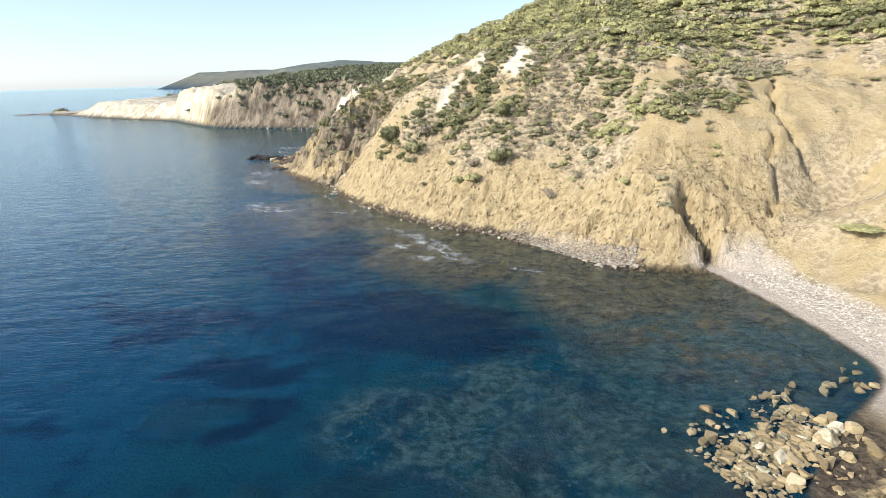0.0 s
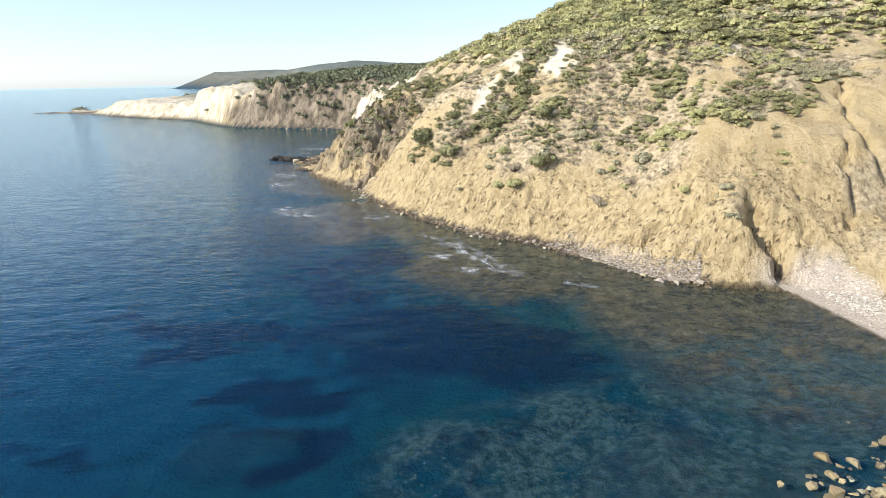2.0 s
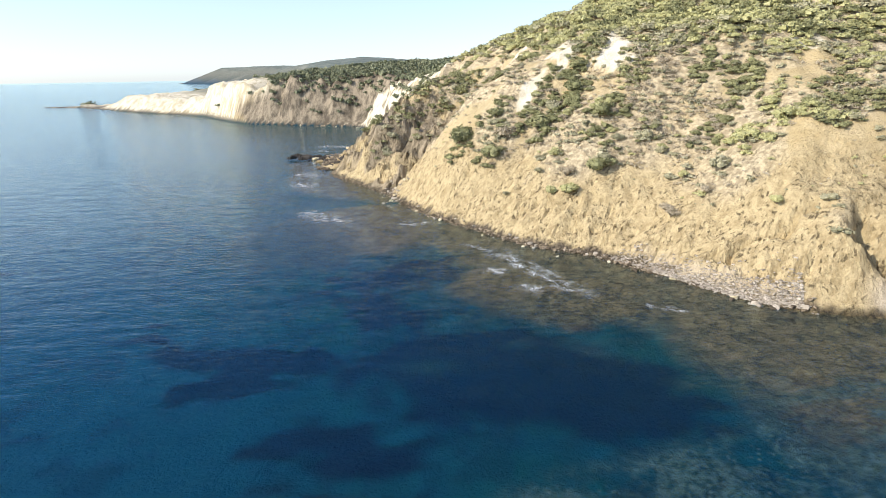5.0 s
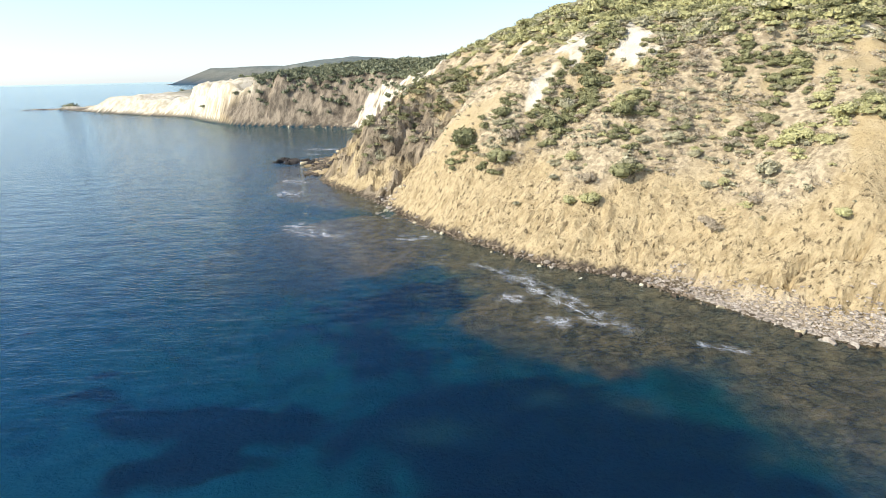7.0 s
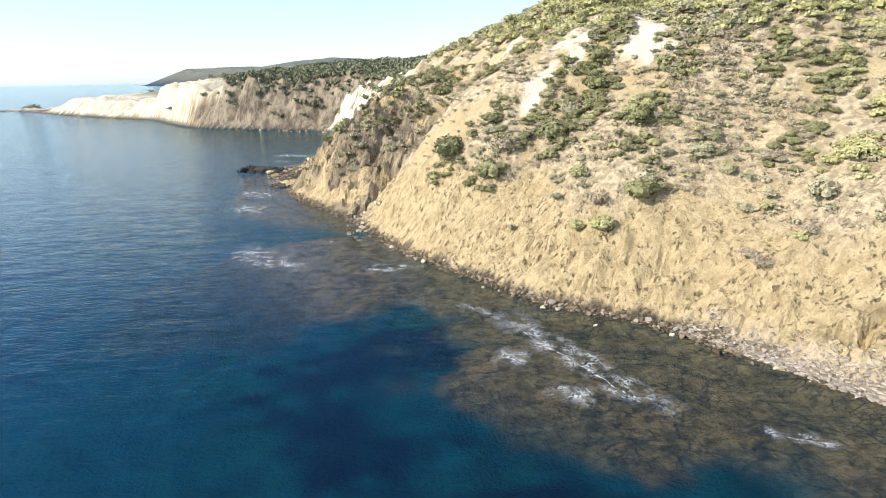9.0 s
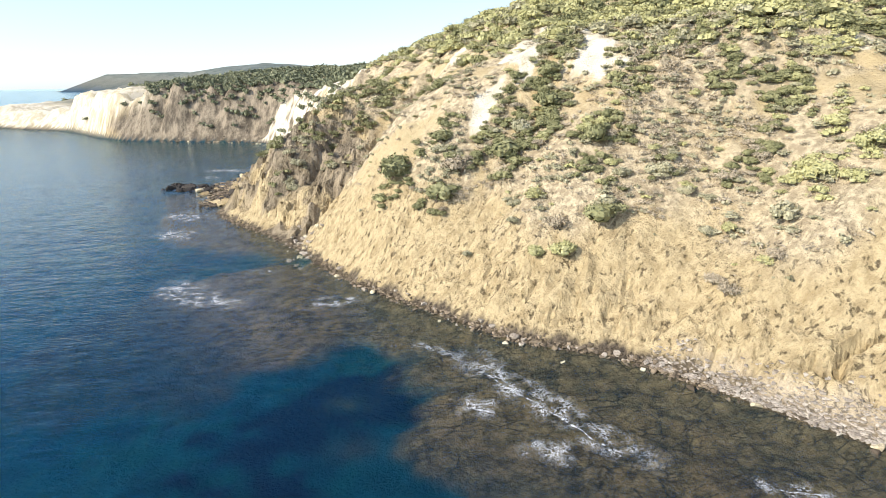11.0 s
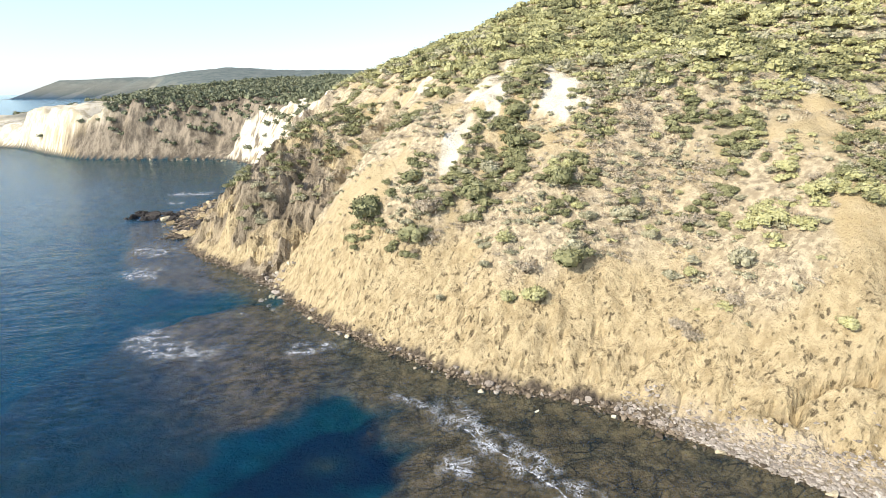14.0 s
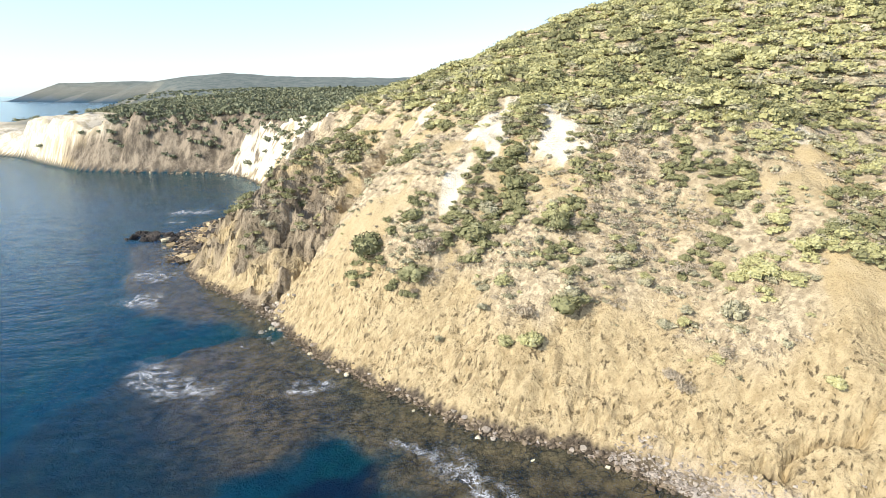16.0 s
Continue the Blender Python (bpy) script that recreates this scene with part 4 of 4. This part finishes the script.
def along_coast(x, y):
    return float(coast_distance(np.array([x], float), np.array([y], float))[1][0])


S_BEACH, S_GULLY, S_BANK, S_FACE, S_NOSE, S_TIP = (along_coast(*p) for p in ((31.2, 36), (28.4, 54), (19.5, 57), (6.4, 71.4), (-22, 105), (-38.5, 131)))
for i in range(210):
    s = S_BANK - 3 + (S_NOSE - S_BANK + 3) * rng.random() ** 1.5
    x, y = coast_spot(s, rng.normal(0.1, 0.42))
    size = 0.22 + 0.65 * rng.random() ** 2.2
    rock("cobble", STONE_DARK if rng.random() < 0.55 else STONE_GREY, x, y, size, "rounded dark grey stone at the foot of the cliff", "stones at the cliff foot",
         0.15, max(-0.12, float(ground_z(x, y))))
for x, y, size in [(16.6, 59.0, 1.0), (12.6, 64.0, 0.75), (-1.6, 75.2, 0.6), (7.6, 69.6, 0.55), (-12.5, 88.4, 0.8), (-16.5, 94, 0.7), (2, 71.5, 0.4), (-6.5, 80.5, 0.5)]:
    rock("boulder", STONE_PALE, x, y, size, "pale rounded boulder at the water's edge", "stones at the cliff foot", 0.1, -0.1)
for i in range(60):
    x, y = -21.6 + rng.normal(0, 1.5), 106 + rng.normal(0, 2.4)
    rock("stone", STONE_GREY if rng.random() < 0.8 else STONE_PALE, x, y, rng.uniform(0.3, 0.9), "fallen grey stone in the rubble of the gully", "rubble in the gully")
# black skerries and rubble off the point
for i in range(85):
    a = rng.random()
    x, y = -54.5 + 9.5 * a + rng.normal(0, 0.9), 156 - 4.5 * a + rng.normal(0, 1.5)
    rock("skerry", STONE_BLACK, x, y, rng.uniform(0.8, 2.6), "wet black rock standing out of the sea", "skerries off the point", 0.2, -0.25)
rock("boulder", STONE_PALE, -47.2, 149.8, 2.8, "large pale boulder among black rocks", "skerries off the point", 0.1, -0.2, 0.8)
for i in range(150):
    s = S_TIP + 2 + 42 * rng.random()
    x, y = coast_spot(s, rng.normal(-0.8, 2.0) + 1.2)
    rock("shore_rock", STONE_TAN if rng.random() < 0.55 else STONE_BLACK, x, y, rng.uniform(0.6, 2.2), "broken brown boulder on the rubble shore of the point",
         "rubble shore", 0.15, max(-0.3, float(ground_z(x, y))))
for i in range(60):
    s = along_coast(-38, 215) + 75 * rng.random()
    x, y = coast_spot(s, rng.normal(-0.3, 1.0))
    rock("far_rock", STONE_PALE if rng.random() < 0.3 else STONE_DARK, x, y, rng.uniform(0.5, 1.5), "pale boulder at the foot of the far cliff", "far shore boulders", 0.2,
         max(-0.3, float(ground_z(x, y))))


def pebbles(name, spots, label, mat):
    """Small stones in one mesh, three corners to a face."""
    protos = []
    for seed in range(6):
        me = rock_mesh("pebble", 60 + seed, STONE_GREY, 9)
        me.calc_loop_triangles()
        v = np.empty(len(me.vertices) * 3, np.float32)
        me.vertices.foreach_get("co", v)
        t = np.empty(len(me.loop_triangles) * 3, np.int32)
        me.loop_triangles.foreach_get("vertices", t)
        protos.append((v.reshape(-1, 3), t.reshape(-1, 3)))
        bpy.data.meshes.remove(me)
    verts, faces, n = [], [], 0
    for x, y, size in spots:
        v, t = protos[rng.integers(6)]
        a = rng.uniform(0, 6.28)
        c, s = math.cos(a), math.sin(a)
        verts.append(np.c_[v[:, 0] * c - v[:, 1] * s, v[:, 0] * s + v[:, 1] * c, v[:, 2] * 0.8] * size + np.array((x, y, max(-0.1, float(ground_z(x, y))) + 0.12 * size)))
        faces.append(t + n)
        n += len(v)
    return tagged(new(name, mesh_from(name, np.vstack(verts), np.vstack(faces), None, [mat], flat=True)), label, "pebbles", kind="stuff")


pebbles("heap_rubble", HEAP, "broken tan stones between the boulders in the shallows", STONE_TAN)
pebbles("beach_pebbles", [(*coast_spot(S_BEACH - 3 + (S_GULLY - S_BEACH + 3) * rng.random(), rng.uniform(2.0, 6.4)), rng.uniform(0.10, 0.36)) for i in range(2200)],
        "pale grey pebbles heaped on the beach", STONE_BEACH)
pebbles("bank_pebbles", [(*coast_spot(S_BANK - 2 + (S_FACE - S_BANK) * rng.random() ** 1.7, abs(rng.normal(0, 1.2)) + 0.05), 0.14 + 0.4 * rng.random() ** 1.6) for i in range(2300)],
        "grey pebble bank at the foot of the cliff", STONE_GREY)


pebbles("cliff_foot_rubble", [(*coast_spot(S_FACE - 8 + (S_TIP - S_FACE + 8) * rng.random(), rng.normal(0.05, 0.3)), 0.2 + 0.45 * rng.random() ** 2) for i in range(1300)],
        "dark broken stones along the foot of the cliff", STONE_DARK)
pebbles("point_rubble", [(*coast_spot(S_TIP + 3 + 32 * rng.random(), rng.normal(-1.6, 1.8)), rng.uniform(0.4, 1.3)) for i in range(600)],
        "brown and black rubble on the shore of the point", STONE_DARK)


# ---- foam ----
def foam(points, width):
    """A lacy strip of foam that lies on the water along a line."""
    line = spline(points, 14)
    t = np.gradient(line, axis=0)
    t /= np.linalg.norm(t, axis=1)[:, None]
    across = np.linspace(-1, 1, 21)
    n = len(line)
    wave = 1 + 0.4 * value_noise(np.arange(n) * 0.35, np.full(n, width * 7.7), 3)
    p = line[:, None, :] + (np.c_[t[:, 1], -t[:, 0]][:, None, :] * (across[None, :] * 1.3 * width * wave[:, None])[:, :, None])
    ends = np.minimum(np.arange(n), np.arange(n)[::-1]) / (0.22 * n)
    fade = np.clip(ends, 0, 1)[:, None] * (1 - np.abs(across)[None, :] ** 2)
    core = np.clip(ends, 0, 1)[:, None] * np.exp(-((across[None, :] - 0.30) / 0.15) ** 2) * 0.50 - 0.07
    verts = np.c_[p.reshape(-1, 2), np.full(n * 21, 0.03)]
    ob = new("sea_foam", mesh_from("sea_foam", verts, grid_faces(21, n), {"edge": fade.ravel(), "core": core.ravel()}, [FOAM]))
    return tagged(ob, "white lacy foam of a small breaking wave", "foam", "foam on the water", "stuff")


for points, width in [([(-5.7, 75.2), (-3.6, 70.4), (-0.8, 66), (1.4, 62), (4.2, 59.2)], 1.35), ([(-6.8, 67.4), (-5.6, 66.6), (-4.2, 66)], 0.9),
                      ([(-34.3, 97), (-32.2, 91), (-29, 89), (-24.4, 86.6)], 2.0), ([(-19, 87), (-16, 86.4), (-13.6, 87)], 1.2), ([(-46, 130), (-43, 127), (-39.6, 125)], 2.4),
                      ([(-44, 118), (-41, 115.4), (-37.4, 115)], 2.4), ([(-55, 178), (-49, 176.4), (-42, 176)], 2.6), ([(-52, 167), (-47, 165.4)], 1.6),
                      ([(7.4, 57.4), (9.6, 56.6), (11.4, 56.2)], 0.5), ([(-3.6, 62.8), (-2.4, 61.6), (-0.8, 61)], 0.9), ([(-9.5, 76.5), (-7, 74.6), (-5, 72)], 0.5)]:
    foam(points, width)
